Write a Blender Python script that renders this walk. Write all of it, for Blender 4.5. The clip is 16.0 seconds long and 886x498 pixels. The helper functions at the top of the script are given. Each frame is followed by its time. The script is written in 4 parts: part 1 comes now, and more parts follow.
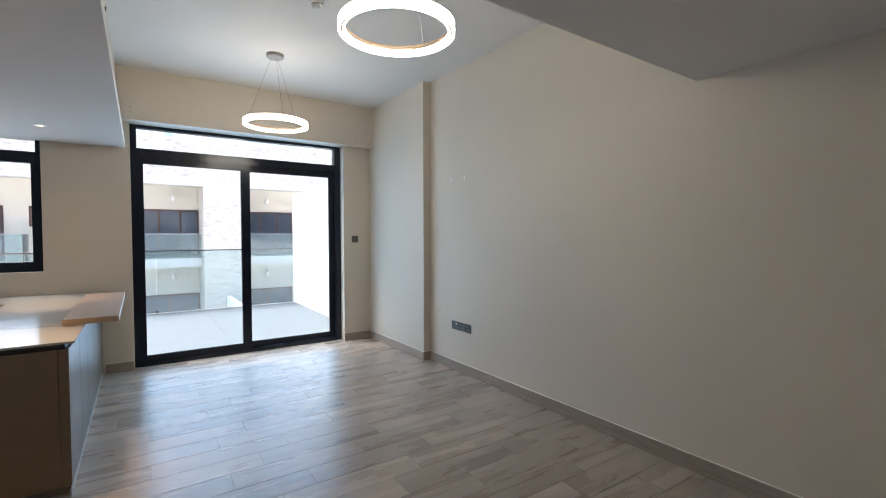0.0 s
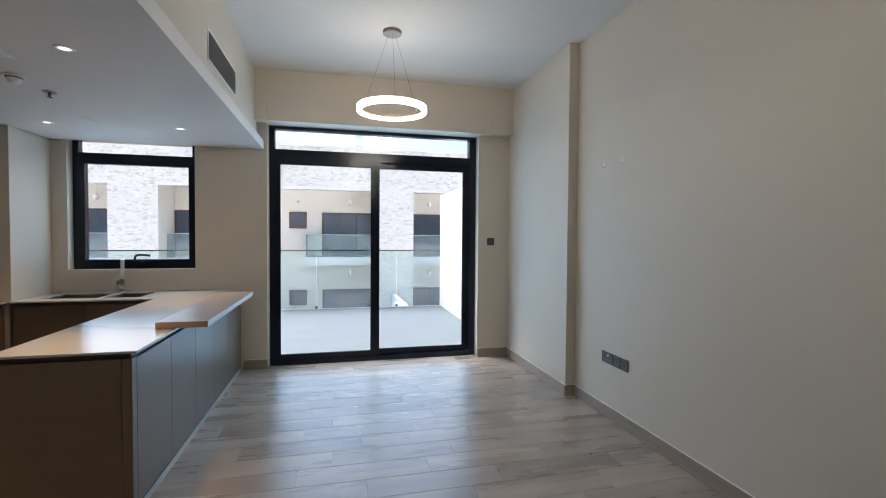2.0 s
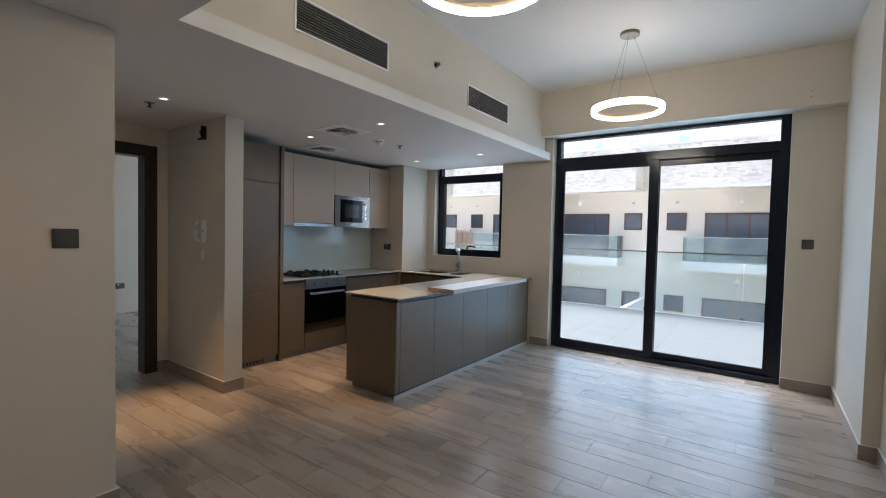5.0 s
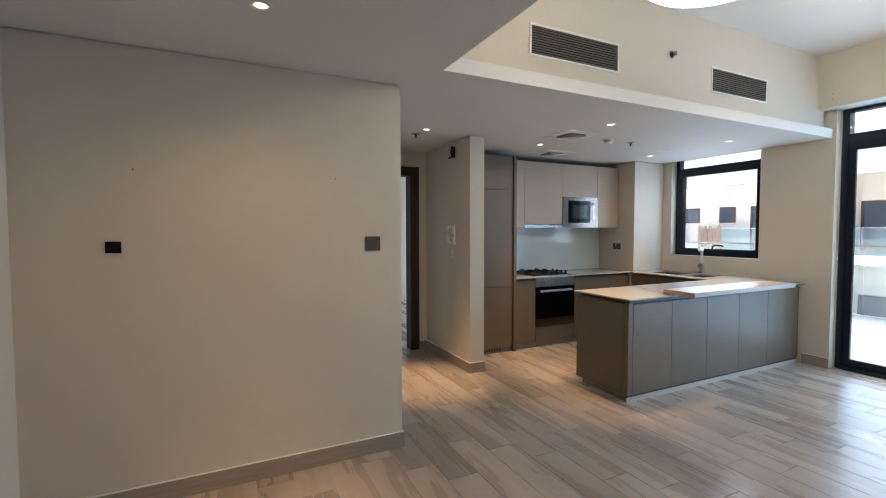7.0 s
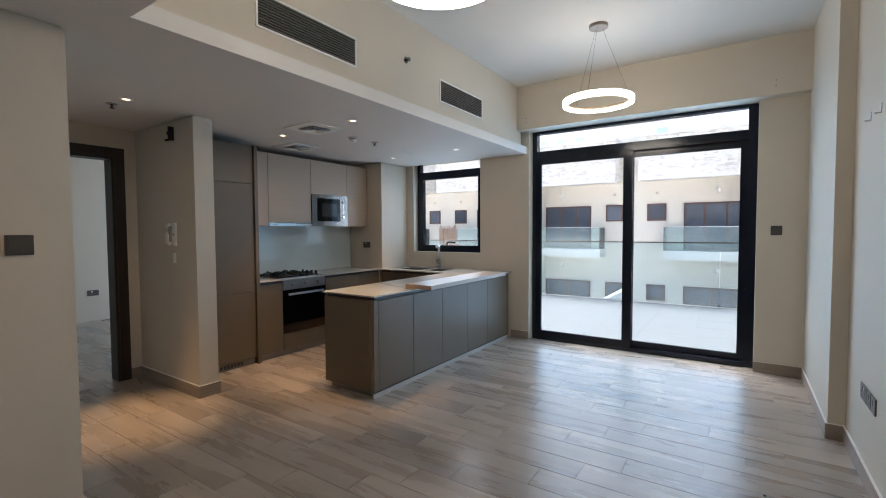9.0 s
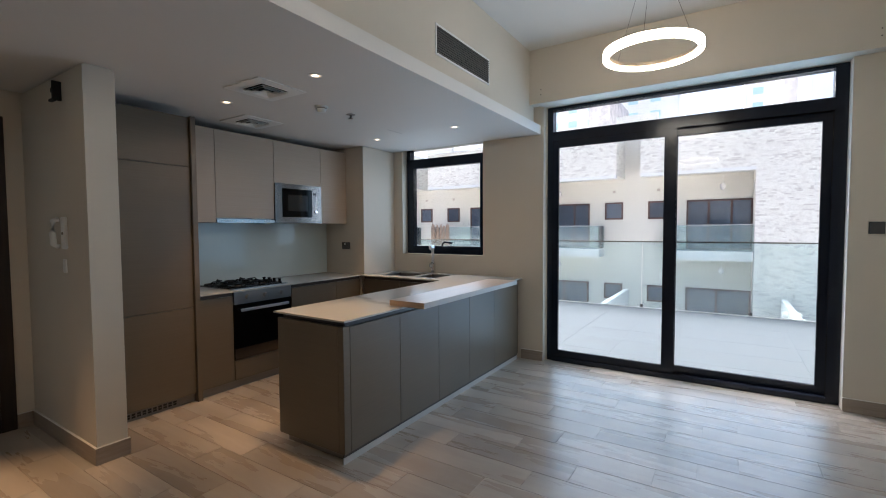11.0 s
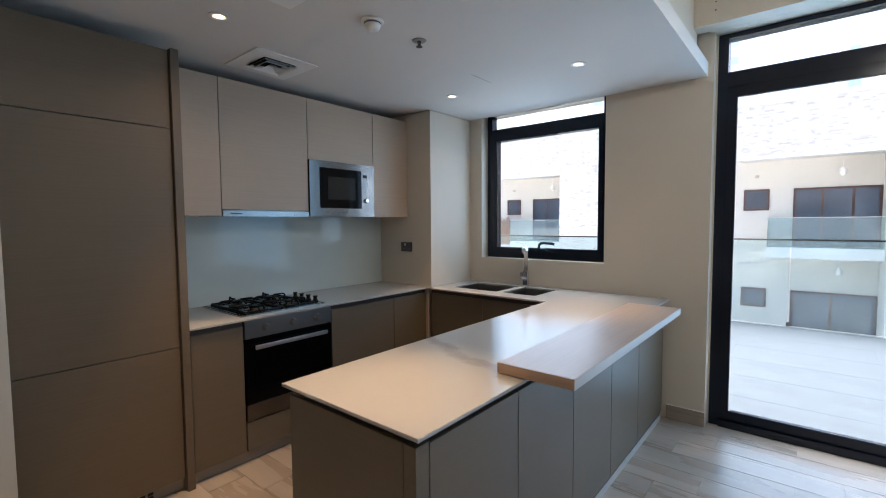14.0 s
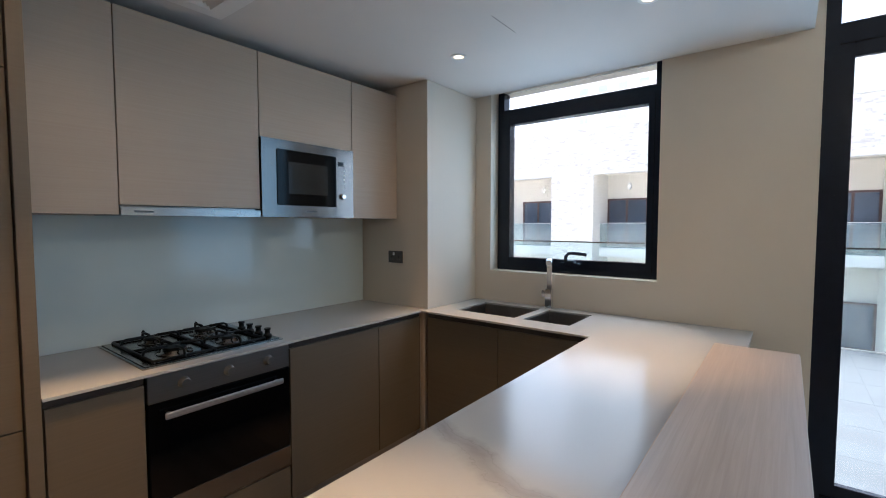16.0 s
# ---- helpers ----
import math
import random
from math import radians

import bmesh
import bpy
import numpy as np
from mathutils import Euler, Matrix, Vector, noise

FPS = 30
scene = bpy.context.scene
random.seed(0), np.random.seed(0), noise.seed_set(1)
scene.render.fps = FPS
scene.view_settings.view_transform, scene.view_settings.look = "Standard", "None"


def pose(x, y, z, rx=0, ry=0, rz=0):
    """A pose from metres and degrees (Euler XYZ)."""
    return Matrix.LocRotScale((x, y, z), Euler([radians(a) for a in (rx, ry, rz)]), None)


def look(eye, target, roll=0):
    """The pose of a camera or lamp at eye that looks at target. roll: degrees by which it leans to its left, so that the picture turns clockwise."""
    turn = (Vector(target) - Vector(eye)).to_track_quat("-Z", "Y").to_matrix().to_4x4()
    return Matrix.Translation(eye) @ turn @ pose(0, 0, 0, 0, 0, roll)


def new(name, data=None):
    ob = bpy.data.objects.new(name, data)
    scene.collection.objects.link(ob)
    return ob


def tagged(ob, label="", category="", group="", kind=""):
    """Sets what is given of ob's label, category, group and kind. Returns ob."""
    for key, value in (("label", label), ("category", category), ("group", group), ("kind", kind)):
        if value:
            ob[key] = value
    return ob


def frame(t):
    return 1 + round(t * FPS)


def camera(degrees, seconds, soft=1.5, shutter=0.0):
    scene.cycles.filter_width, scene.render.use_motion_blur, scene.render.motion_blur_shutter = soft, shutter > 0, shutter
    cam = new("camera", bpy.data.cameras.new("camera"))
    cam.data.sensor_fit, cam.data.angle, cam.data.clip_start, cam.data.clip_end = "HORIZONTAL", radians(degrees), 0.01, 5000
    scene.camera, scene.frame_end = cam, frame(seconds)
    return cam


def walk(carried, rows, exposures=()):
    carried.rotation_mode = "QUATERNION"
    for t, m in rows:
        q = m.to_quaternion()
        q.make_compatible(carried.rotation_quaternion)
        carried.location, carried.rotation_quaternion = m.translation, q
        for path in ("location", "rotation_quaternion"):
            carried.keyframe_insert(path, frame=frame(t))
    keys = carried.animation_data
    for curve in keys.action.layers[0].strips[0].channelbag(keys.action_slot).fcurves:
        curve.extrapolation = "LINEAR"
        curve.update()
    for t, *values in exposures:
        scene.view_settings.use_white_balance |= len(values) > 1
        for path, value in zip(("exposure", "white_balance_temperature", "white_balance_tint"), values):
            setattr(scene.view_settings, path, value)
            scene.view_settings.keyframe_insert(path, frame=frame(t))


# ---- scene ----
cam = camera(89.7, 16.0, soft=1.0)
METRES, EYE, TILT, LEAN, TURN = 8.0, 1.5, 0.0, 0.0, -34.4
PATH = [
    (0, (0.051, 1.13, 1.434), (1.177, 2.781, 1.37), -0.1),
    (0.5, (0.148, 1.244, 1.414), (1.259, 2.906, 1.345), 0.1),
    (1, (0.393, 1.376, 1.445), (1.365, 3.123, 1.369), 0.0),
    (1.5, (0.564, 1.558, 1.431), (1.34, 3.399, 1.352), -0.0),
    (2, (0.709, 1.799, 1.429), (1.17, 3.744, 1.374), 0.4),
    (2.2, (0.757, 1.879, 1.429), (1.052, 3.856, 1.381), 0.7),
    (2.5, (0.876, 1.979, 1.41), (0.854, 3.979, 1.375), 0.8),
    (3, (1.1, 2.049, 1.418), (0.633, 3.994, 1.388), 1.6),
    (5.3, (2.231, 1.447, 1.399), (0.971, 2.998, 1.32), 1.0),
    (5.5, (2.266, 1.406, 1.408), (0.922, 2.885, 1.323), 0.8),
    (6, (2.307, 1.372, 1.41), (0.647, 2.484, 1.313), 0.2),
    (6.5, (2.292, 1.331, 1.419), (0.492, 2.198, 1.317), -0.2),
    (7, (2.293, 1.339, 1.42), (0.498, 2.217, 1.336), -0.1),
    (7.5, (2.306, 1.365, 1.411), (0.692, 2.545, 1.346), -0.2),
    (8, (2.3, 1.396, 1.418), (0.976, 2.893, 1.348), -0.2),
    (8.5, (2.286, 1.456, 1.405), (1.143, 3.096, 1.323), -0.3),
    (11, (1.593, 2.444, 1.383), (0.512, 4.124, 1.293), -0.3),
    (11.5, (1.429, 2.631, 1.4), (0.296, 4.275, 1.276), -0.2),
    (12, (1.19, 2.8, 1.401), (0.028, 4.424, 1.277), -0.3),
    (12.5, (1.018, 2.942, 1.39), (-0.164, 4.549, 1.255), -0.1),
    (13, (0.841, 3.14, 1.392), (-0.366, 4.729, 1.26), -0.4),
    (13.5, (0.695, 3.285, 1.397), (-0.55, 4.844, 1.261), -0.3),
    (14, (0.495, 3.459, 1.403), (-0.776, 4.999, 1.284), -0.4),
    (14.5, (0.349, 3.607, 1.407), (-0.94, 5.131, 1.274), -0.2),
    (15, (0.171, 3.822, 1.401), (-1.128, 5.339, 1.286), -0.2),
    (15.5, (0.058, 3.943, 1.402), (-1.259, 5.444, 1.284), -0.1),
    (16, (-0.128, 4.066, 1.41), (-1.349, 5.647, 1.302), -0.0),
]
walk(cam, [(t, look(eye, target, roll)) for t, eye, target, roll in PATH],
    [(0, 2.35, 5650, 9), (1.5, 2.11, 5600, 9), (2.5, 2.05, 5600, 9), (5.3, 2.15, 5700, 9), (6.5, 2.54, 5750, 9), (7.0, 2.8, 5700, 9), (7.5, 1.95, 5500, 9), (8.5, 2.25, 5700, 9), (11, 1.98, 5650, 9), (12.5, 2.14, 5650, 9), (14, 2.36, 5500, 9), (16, 2.38, 5500, 9)])

# world, sun and lamps
SUN_ELEV, SUN_ROT = radians(62), radians(-55)
world = bpy.data.worlds.new("sky")
scene.world = world
world.use_nodes = True
wn = world.node_tree.nodes
wn.clear()
w_out = wn.new("ShaderNodeOutputWorld")
w_bg = wn.new("ShaderNodeBackground")
w_sky = wn.new("ShaderNodeTexSky")
w_sky.sky_type = "NISHITA"
w_sky.sun_disc = False
w_sky.sun_elevation, w_sky.sun_rotation = SUN_ELEV, SUN_ROT
w_sky.air_density, w_sky.dust_density, w_sky.ozone_density = 0.7, 10.0, 0.4
w_bg.inputs["Strength"].default_value = 0.130
world.node_tree.links.new(w_sky.outputs[0], w_bg.inputs[0])
world.node_tree.links.new(w_bg.outputs[0], w_out.inputs[0])
scene.view_settings.exposure = 1.75

sun_data = bpy.data.lights.new("sun", "SUN")
sun_data.energy, sun_data.angle, sun_data.color = 0.3, radians(30), (1.0, 0.96, 0.9)
sun = new("sun", sun_data)
sun_way = Vector((math.sin(SUN_ROT) * math.cos(SUN_ELEV), math.cos(SUN_ROT) * math.cos(SUN_ELEV), math.sin(SUN_ELEV)))
sun.matrix_world = look((0, -5, 30), Vector((0, -5, 30)) - sun_way)


def opening_light(x0, x1, y, z0, z1, power, colour):
    """An area lamp added in an opening, on top of the sky's own light."""
    ld = bpy.data.lights.new("opening_light", "AREA")
    ld.shape, ld.size, ld.size_y, ld.energy, ld.color = "RECTANGLE", x1 - x0, z1 - z0, power, colour
    o = new("opening_light", ld)
    m = look(((x0 + x1) / 2, y, (z0 + z1) / 2), ((x0 + x1) / 2, y - 1, (z0 + z1) / 2))
    o.matrix_world = m


opening_light(0.06, 2.26, 6.945, 0.12, 2.56, 6.2, (0.45, 0.74, 1.0))
opening_light(-1.78, -0.78, 6.945, 1.15, 2.12, 1.25, (0.62, 0.83, 1.0))
# bedroom lamp, added in an unseen opening to brighten that room
opening_light(-5.55, -3.65, 6.93, 0.1, 2.35, 8.0, (0.62, 0.83, 1.0))
DOWNLIGHT_POWER, RING_EMIT, SPOT_COLOUR = 36.0, 6.0, (1.0, 0.575, 0.25)


# lines across the worktop, measured from its origin
VEINS = [(0.36, 0.93, -0.36, 0.045), (0.36, 0.93, -0.342, 0.009), (0.36, 0.93, -0.378, 0.006)]


# materials
def material(name):
    m = bpy.data.materials.new(name)
    m.use_nodes = True
    nt = m.node_tree
    return m, nt, nt.nodes["Principled BSDF"]


def node(nt, kind, **props):
    n = nt.nodes.new(kind)
    for k, v in props.items():
        n.inputs[k.replace("_", " ")].default_value = v
    return n


def ramp(nt, source, stops):
    r = nt.nodes.new("ShaderNodeValToRGB")
    els = r.color_ramp.elements
    while len(els) < len(stops):
        els.new(0.5)
    for e, (p, c) in zip(els, stops):
        e.position, e.color = p, (*c, 1)
    nt.links.new(source, r.inputs[0])
    return r


def coords(nt, scale=(1, 1, 1), kind="Object"):
    tc = nt.nodes.new("ShaderNodeTexCoord")
    mp = nt.nodes.new("ShaderNodeMapping")
    mp.inputs["Scale"].default_value = scale
    nt.links.new(tc.outputs[kind], mp.inputs[0])
    return mp.outputs[0]


def shade(c, f):
    return tuple(min(1, v * f) for v in c)


def painted(name, colour, rough=0.7, vary=0.04, scale=1.5, bump=0.08, fine=180.0, metal=0.0, spec=0.5):
    """Large soft blotches and a fine relief over one base colour."""
    m, nt, b = material(name)
    co = coords(nt)
    n1 = node(nt, "ShaderNodeTexNoise", Scale=scale, Detail=5.0, Roughness=0.6)
    nt.links.new(co, n1.inputs["Vector"])
    r = ramp(nt, n1.outputs["Fac"], [(0.3, shade(colour, 1 - vary)), (0.7, shade(colour, 1 + vary))])
    nt.links.new(r.outputs[0], b.inputs["Base Color"])
    n2 = node(nt, "ShaderNodeTexNoise", Scale=fine, Detail=3.0)
    nt.links.new(co, n2.inputs["Vector"])
    bp = node(nt, "ShaderNodeBump", Strength=bump, Distance=0.002)
    nt.links.new(n2.outputs["Fac"], bp.inputs["Height"])
    nt.links.new(bp.outputs[0], b.inputs["Normal"])
    rr = nt.nodes.new("ShaderNodeMapRange")
    rr.inputs["To Min"].default_value, rr.inputs["To Max"].default_value = rough - 0.06, min(1, rough + 0.06)
    nt.links.new(n1.outputs["Fac"], rr.inputs["Value"])
    nt.links.new(rr.outputs[0], b.inputs["Roughness"])
    b.inputs["Metallic"].default_value = metal
    b.inputs["Specular IOR Level"].default_value = spec
    return m


def grained(name, dark, light, stretch, rough=0.45, bump=0.15, per_object=0.0, blotch=0.0, offset=True, detail=8.0, stops=(0.32, 0.68), wander=0.6):
    """Wood-like grain drawn out along one axis."""
    m, nt, b = material(name)
    co = coords(nt, stretch)
    if offset:
        oi = nt.nodes.new("ShaderNodeObjectInfo")
        mul = node(nt, "ShaderNodeMath")
        mul.operation = "MULTIPLY"
        mul.inputs[1].default_value = 47.0
        nt.links.new(oi.outputs["Random"], mul.inputs[0])
        add = nt.nodes.new("ShaderNodeVectorMath")
        add.operation = "ADD"
        nt.links.new(co, add.inputs[0])
        nt.links.new(mul.outputs[0], add.inputs[1])
        co = add.outputs[0]
    n1 = node(nt, "ShaderNodeTexNoise", Scale=1.0, Detail=detail, Roughness=0.62, Distortion=wander)
    nt.links.new(co, n1.inputs["Vector"])
    r = ramp(nt, n1.outputs["Fac"], [(stops[0], dark), (0.5, tuple((a + c) / 2 for a, c in zip(dark, light))), (stops[1], light)])
    colour = r.outputs[0]
    if per_object:
        hsv = nt.nodes.new("ShaderNodeHueSaturation")
        mr = nt.nodes.new("ShaderNodeMapRange")
        mr.inputs["To Min"].default_value, mr.inputs["To Max"].default_value = 1 - per_object, 1 + per_object
        nt.links.new(oi.outputs["Random"], mr.inputs["Value"])
        nt.links.new(mr.outputs[0], hsv.inputs["Value"])
        nt.links.new(colour, hsv.inputs["Color"])
        colour = hsv.outputs[0]
    if blotch:
        n3 = node(nt, "ShaderNodeTexNoise", Scale=0.35, Detail=2.0)
        nt.links.new(co, n3.inputs["Vector"])
        hs2 = nt.nodes.new("ShaderNodeHueSaturation")
        mr2 = nt.nodes.new("ShaderNodeMapRange")
        mr2.inputs["From Min"].default_value, mr2.inputs["From Max"].default_value = 0.3, 0.7
        mr2.inputs["To Min"].default_value, mr2.inputs["To Max"].default_value = 1 - blotch, 1 + blotch
        nt.links.new(n3.outputs["Fac"], mr2.inputs["Value"])
        nt.links.new(mr2.outputs[0], hs2.inputs["Value"])
        nt.links.new(colour, hs2.inputs["Color"])
        colour = hs2.outputs[0]
    nt.links.new(colour, b.inputs["Base Color"])
    bp = node(nt, "ShaderNodeBump", Strength=bump, Distance=0.001)
    nt.links.new(n1.outputs["Fac"], bp.inputs["Height"])
    nt.links.new(bp.outputs[0], b.inputs["Normal"])
    mr3 = nt.nodes.new("ShaderNodeMapRange")
    mr3.inputs["To Min"].default_value, mr3.inputs["To Max"].default_value = rough - 0.08, rough + 0.08
    nt.links.new(n1.outputs["Fac"], mr3.inputs["Value"])
    nt.links.new(mr3.outputs[0], b.inputs["Roughness"])
    return m


def glazing(name, tint=(1, 1, 1), ior=1.45, rough=0.0, haze=0.0):
    m = bpy.data.materials.new(name)
    m.use_nodes = True
    nt = m.node_tree
    nt.nodes.clear()
    out = nt.nodes.new("ShaderNodeOutputMaterial")
    mix = nt.nodes.new("ShaderNodeMixShader")
    tr = nt.nodes.new("ShaderNodeBsdfTransparent")
    tr.inputs[0].default_value = (*tint, 1)
    gl = nt.nodes.new("ShaderNodeBsdfGlossy")
    gl.inputs["Roughness"].default_value = rough
    fr = node(nt, "ShaderNodeFresnel", IOR=ior)
    nt.links.new(fr.outputs[0], mix.inputs[0])
    # pale bluish veil mixed into the pane, imitating sky glare on the glass
    if haze:
        haze_mix = nt.nodes.new("ShaderNodeMixShader")
        haze_veil = nt.nodes.new("ShaderNodeBsdfDiffuse")
        haze_veil.inputs[0].default_value = (0.70, 0.78, 0.81, 1)
        n1 = node(nt, "ShaderNodeTexNoise", Scale=1.7, Detail=6.0)
        nt.links.new(coords(nt), n1.inputs["Vector"])
        mr = nt.nodes.new("ShaderNodeMapRange")
        mr.inputs["From Min"].default_value, mr.inputs["From Max"].default_value = 0.3, 0.7
        mr.inputs["To Min"].default_value, mr.inputs["To Max"].default_value = haze * 0.6, haze * 1.4
        nt.links.new(n1.outputs["Fac"], mr.inputs["Value"])
        nt.links.new(mr.outputs[0], haze_mix.inputs[0])
        nt.links.new(tr.outputs[0], haze_mix.inputs[1])
        nt.links.new(haze_veil.outputs[0], haze_mix.inputs[2])
        nt.links.new(haze_mix.outputs[0], mix.inputs[1])
    else:
        nt.links.new(tr.outputs[0], mix.inputs[1])
    nt.links.new(gl.outputs[0], mix.inputs[2])
    nt.links.new(mix.outputs[0], out.inputs[0])
    return m


def glowing(name, colour, strength):
    m, nt, b = material(name)
    b.inputs["Base Color"].default_value = (0.9, 0.9, 0.9, 1)
    b.inputs["Emission Color"].default_value = (*colour, 1)
    b.inputs["Emission Strength"].default_value = strength
    return m


def brushed(name, colour, rough, stretch):
    m, nt, b = material(name)
    co = coords(nt, stretch)
    n1 = node(nt, "ShaderNodeTexNoise", Scale=1.0, Detail=4.0)
    nt.links.new(co, n1.inputs["Vector"])
    r = ramp(nt, n1.outputs["Fac"], [(0.3, shade(colour, 0.92)), (0.7, shade(colour, 1.06))])
    nt.links.new(r.outputs[0], b.inputs["Base Color"])
    mr = nt.nodes.new("ShaderNodeMapRange")
    mr.inputs["To Min"].default_value, mr.inputs["To Max"].default_value = rough - 0.07, rough + 0.07
    nt.links.new(n1.outputs["Fac"], mr.inputs["Value"])
    nt.links.new(mr.outputs[0], b.inputs["Roughness"])
    b.inputs["Metallic"].default_value = 1.0
    return m


def marbled(name):
    """Plain pale stone with a few soft grey veins along slanting lines (nx, ny, offset, width)."""
    m, nt, b = material(name)
    co = coords(nt)
    warp = node(nt, "ShaderNodeTexNoise", Scale=3.2, Detail=7.0, Roughness=0.62)
    nt.links.new(co, warp.inputs["Vector"])
    sep = nt.nodes.new("ShaderNodeSeparateXYZ")
    nt.links.new(co, sep.inputs[0])

    def calc(op, a, b2=None):
        n = nt.nodes.new("ShaderNodeMath")
        n.operation = op
        for k, v in enumerate((a, b2)):
            if v is None:
                continue
            if isinstance(v, (int, float)):
                n.inputs[k].default_value = v
            else:
                nt.links.new(v, n.inputs[k])
        return n.outputs[0]

    total = None
    for nx, ny, off, wid in VEINS:
        d = calc("ADD", calc("MULTIPLY", sep.outputs[0], nx), calc("MULTIPLY", sep.outputs[1], ny))
        d = calc("ADD", calc("SUBTRACT", d, off), calc("MULTIPLY", calc("SUBTRACT", warp.outputs["Fac"], 0.5), 0.22))
        v = calc("MAXIMUM", calc("SUBTRACT", 1.0, calc("DIVIDE", calc("ABSOLUTE", d), wid)), 0.0)
        total = v if total is None else calc("MAXIMUM", total, v)
    patch = node(nt, "ShaderNodeTexNoise", Scale=2.3, Detail=3.0)
    nt.links.new(co, patch.inputs["Vector"])
    total = calc("MULTIPLY", total, calc("MINIMUM", calc("MAXIMUM", calc("MULTIPLY", calc("SUBTRACT", patch.outputs["Fac"], 0.36), 5.0), 0.15), 1.0))
    total = calc("MULTIPLY", total, calc("MINIMUM", calc("MAXIMUM", calc("MULTIPLY", calc("SUBTRACT", sep.outputs[0], 0.30), 5.0), 0.0), 1.0))
    r = ramp(nt, total, [(0.0, (0.44, 0.43, 0.412)), (0.35, (0.385, 0.375, 0.36)), (1.0, (0.31, 0.295, 0.28))])
    nt.links.new(r.outputs[0], b.inputs["Base Color"])
    b.inputs["Roughness"].default_value = 0.17
    b.inputs["Specular IOR Level"].default_value = 0.14
    return m


def random_islands(name, stops, rough=0.85, bump=0.4, scale=20.0):
    m, nt, b = material(name)
    g = nt.nodes.new("ShaderNodeNewGeometry")
    r = ramp(nt, g.outputs["Random Per Island"], stops)
    n2 = node(nt, "ShaderNodeTexNoise", Scale=scale, Detail=5.0)
    nt.links.new(coords(nt), n2.inputs["Vector"])
    mx = nt.nodes.new("ShaderNodeMix")
    mx.data_type = "RGBA"
    mx.blend_type = "MULTIPLY"
    mx.inputs["Factor"].default_value = 0.35
    nt.links.new(r.outputs[0], mx.inputs["A"])
    nt.links.new(n2.outputs["Fac"], mx.inputs["B"])
    nt.links.new(mx.outputs["Result"], b.inputs["Base Color"])
    bp = node(nt, "ShaderNodeBump", Strength=bump, Distance=0.01)
    nt.links.new(n2.outputs["Fac"], bp.inputs["Height"])
    nt.links.new(bp.outputs[0], b.inputs["Normal"])
    b.inputs["Roughness"].default_value = rough
    return m


WALL = painted("wall_paint", (0.62, 0.56, 0.47), 0.6, 0.025, 1.2, 0.10, 220)
WALLBEAD = painted("white_sealant", (0.78, 0.75, 0.70), 0.5, 0.06, 12, 0.05)
CEIL = painted("ceiling_paint", (0.70, 0.675, 0.64), 0.75, 0.02, 1.0, 0.05, 220)
TILE = grained("wood_look_tile", (0.29, 0.238, 0.191), (0.405, 0.349, 0.294), (0.8, 5.5, 5.5), 0.28, 0.03, 0.12, 0.13, detail=5.0, stops=(0.26, 0.66), wander=0.25)
GROUT = painted("floor_grout", (0.33, 0.295, 0.255), 0.9, 0.1, 8, 0.2)
SKIRT = grained("skirting_tile", (0.27, 0.215, 0.17), (0.37, 0.305, 0.25), (3, 3, 40), 0.45, 0.05, 0.04)
BASEFRONT = grained("taupe_laminate", (0.123, 0.095, 0.063), (0.139, 0.108, 0.073), (2, 2, 160), 0.40, 0.04, 0.02)
UPFRONT = grained("beige_wood_laminate", (0.42, 0.335, 0.252), (0.45, 0.364, 0.279), (2.5, 2.5, 170), 0.42, 0.06, 0.015)
# carcass darkened to put shade into the seams between fronts
CARCASS = painted("cabinet_carcass_gap_shade", (0.085, 0.07, 0.055), 0.6)
# colour of the grip profiles, and of strips that stand in for shade in gaps
PROFILE_GAP_SHADE = painted("dark_profile_and_gap_shade", (0.045, 0.035, 0.03), 0.4)
KICK = painted("pale_metal_kick_strip", (0.46, 0.455, 0.44), 0.38, 0.04, 5, 0.02)
ALU = brushed("pale_aluminium", (0.72, 0.71, 0.70), 0.35, (4, 4, 300))
PLINTH = painted("kitchen_plinth", (0.23, 0.205, 0.18), 0.35)
STONE = marbled("white_stone_worktop")
BARWOOD = grained("bar_top_wood", (0.35, 0.28, 0.23), (0.42, 0.345, 0.292), (110, 2.6, 110), 0.38, 0.25, 0, 0.04)
BAREDGE = grained("bar_top_edge", (0.38, 0.26, 0.175), (0.46, 0.32, 0.22), (3, 3, 60), 0.45, 0.1)
STEEL = brushed("brushed_steel", (0.205, 0.188, 0.176), 0.20, (400, 3, 3))
STEELV = brushed("oven_steel", (0.31, 0.30, 0.29), 0.34, (3, 3, 400))
HOODSTEEL = brushed("polished_hood_steel", (0.37, 0.35, 0.33), 0.26, (300, 3, 3))
CHROME = brushed("chrome", (0.8, 0.8, 0.82), 0.12, (5, 5, 5))
SINKSTEEL = brushed("sink_steel", (0.30, 0.28, 0.26), 0.35, (60, 60, 60))
BLACKGLASS = painted("black_glass", (0.002, 0.002, 0.0025), 0.08, 0.02, 2, 0.0, 180.0, 0.0, 0.22)
OVENGLASS = painted("tinted_door_window", (0.015, 0.0145, 0.014), 0.12, 0.02, 2, 0.0)
IRON = painted("cast_iron", (0.004, 0.004, 0.004), 0.5, 0.1, 30, 0.2, 180.0, 0.0, 0.25)
SPLASH = painted("splashback_glass", (0.60, 0.655, 0.625), 0.09, 0.01, 1, 0.0)
FRAME = painted("anthracite_aluminium", (0.007, 0.010, 0.019), 0.2, 0.08, 20, 0.02, 180.0, 0.0, 0.35)
RUBBER = painted("black_gasket", (0.01, 0.01, 0.01), 0.7)
GLASS = glazing("window_glass", (0.97, 0.985, 0.98), 1.3)
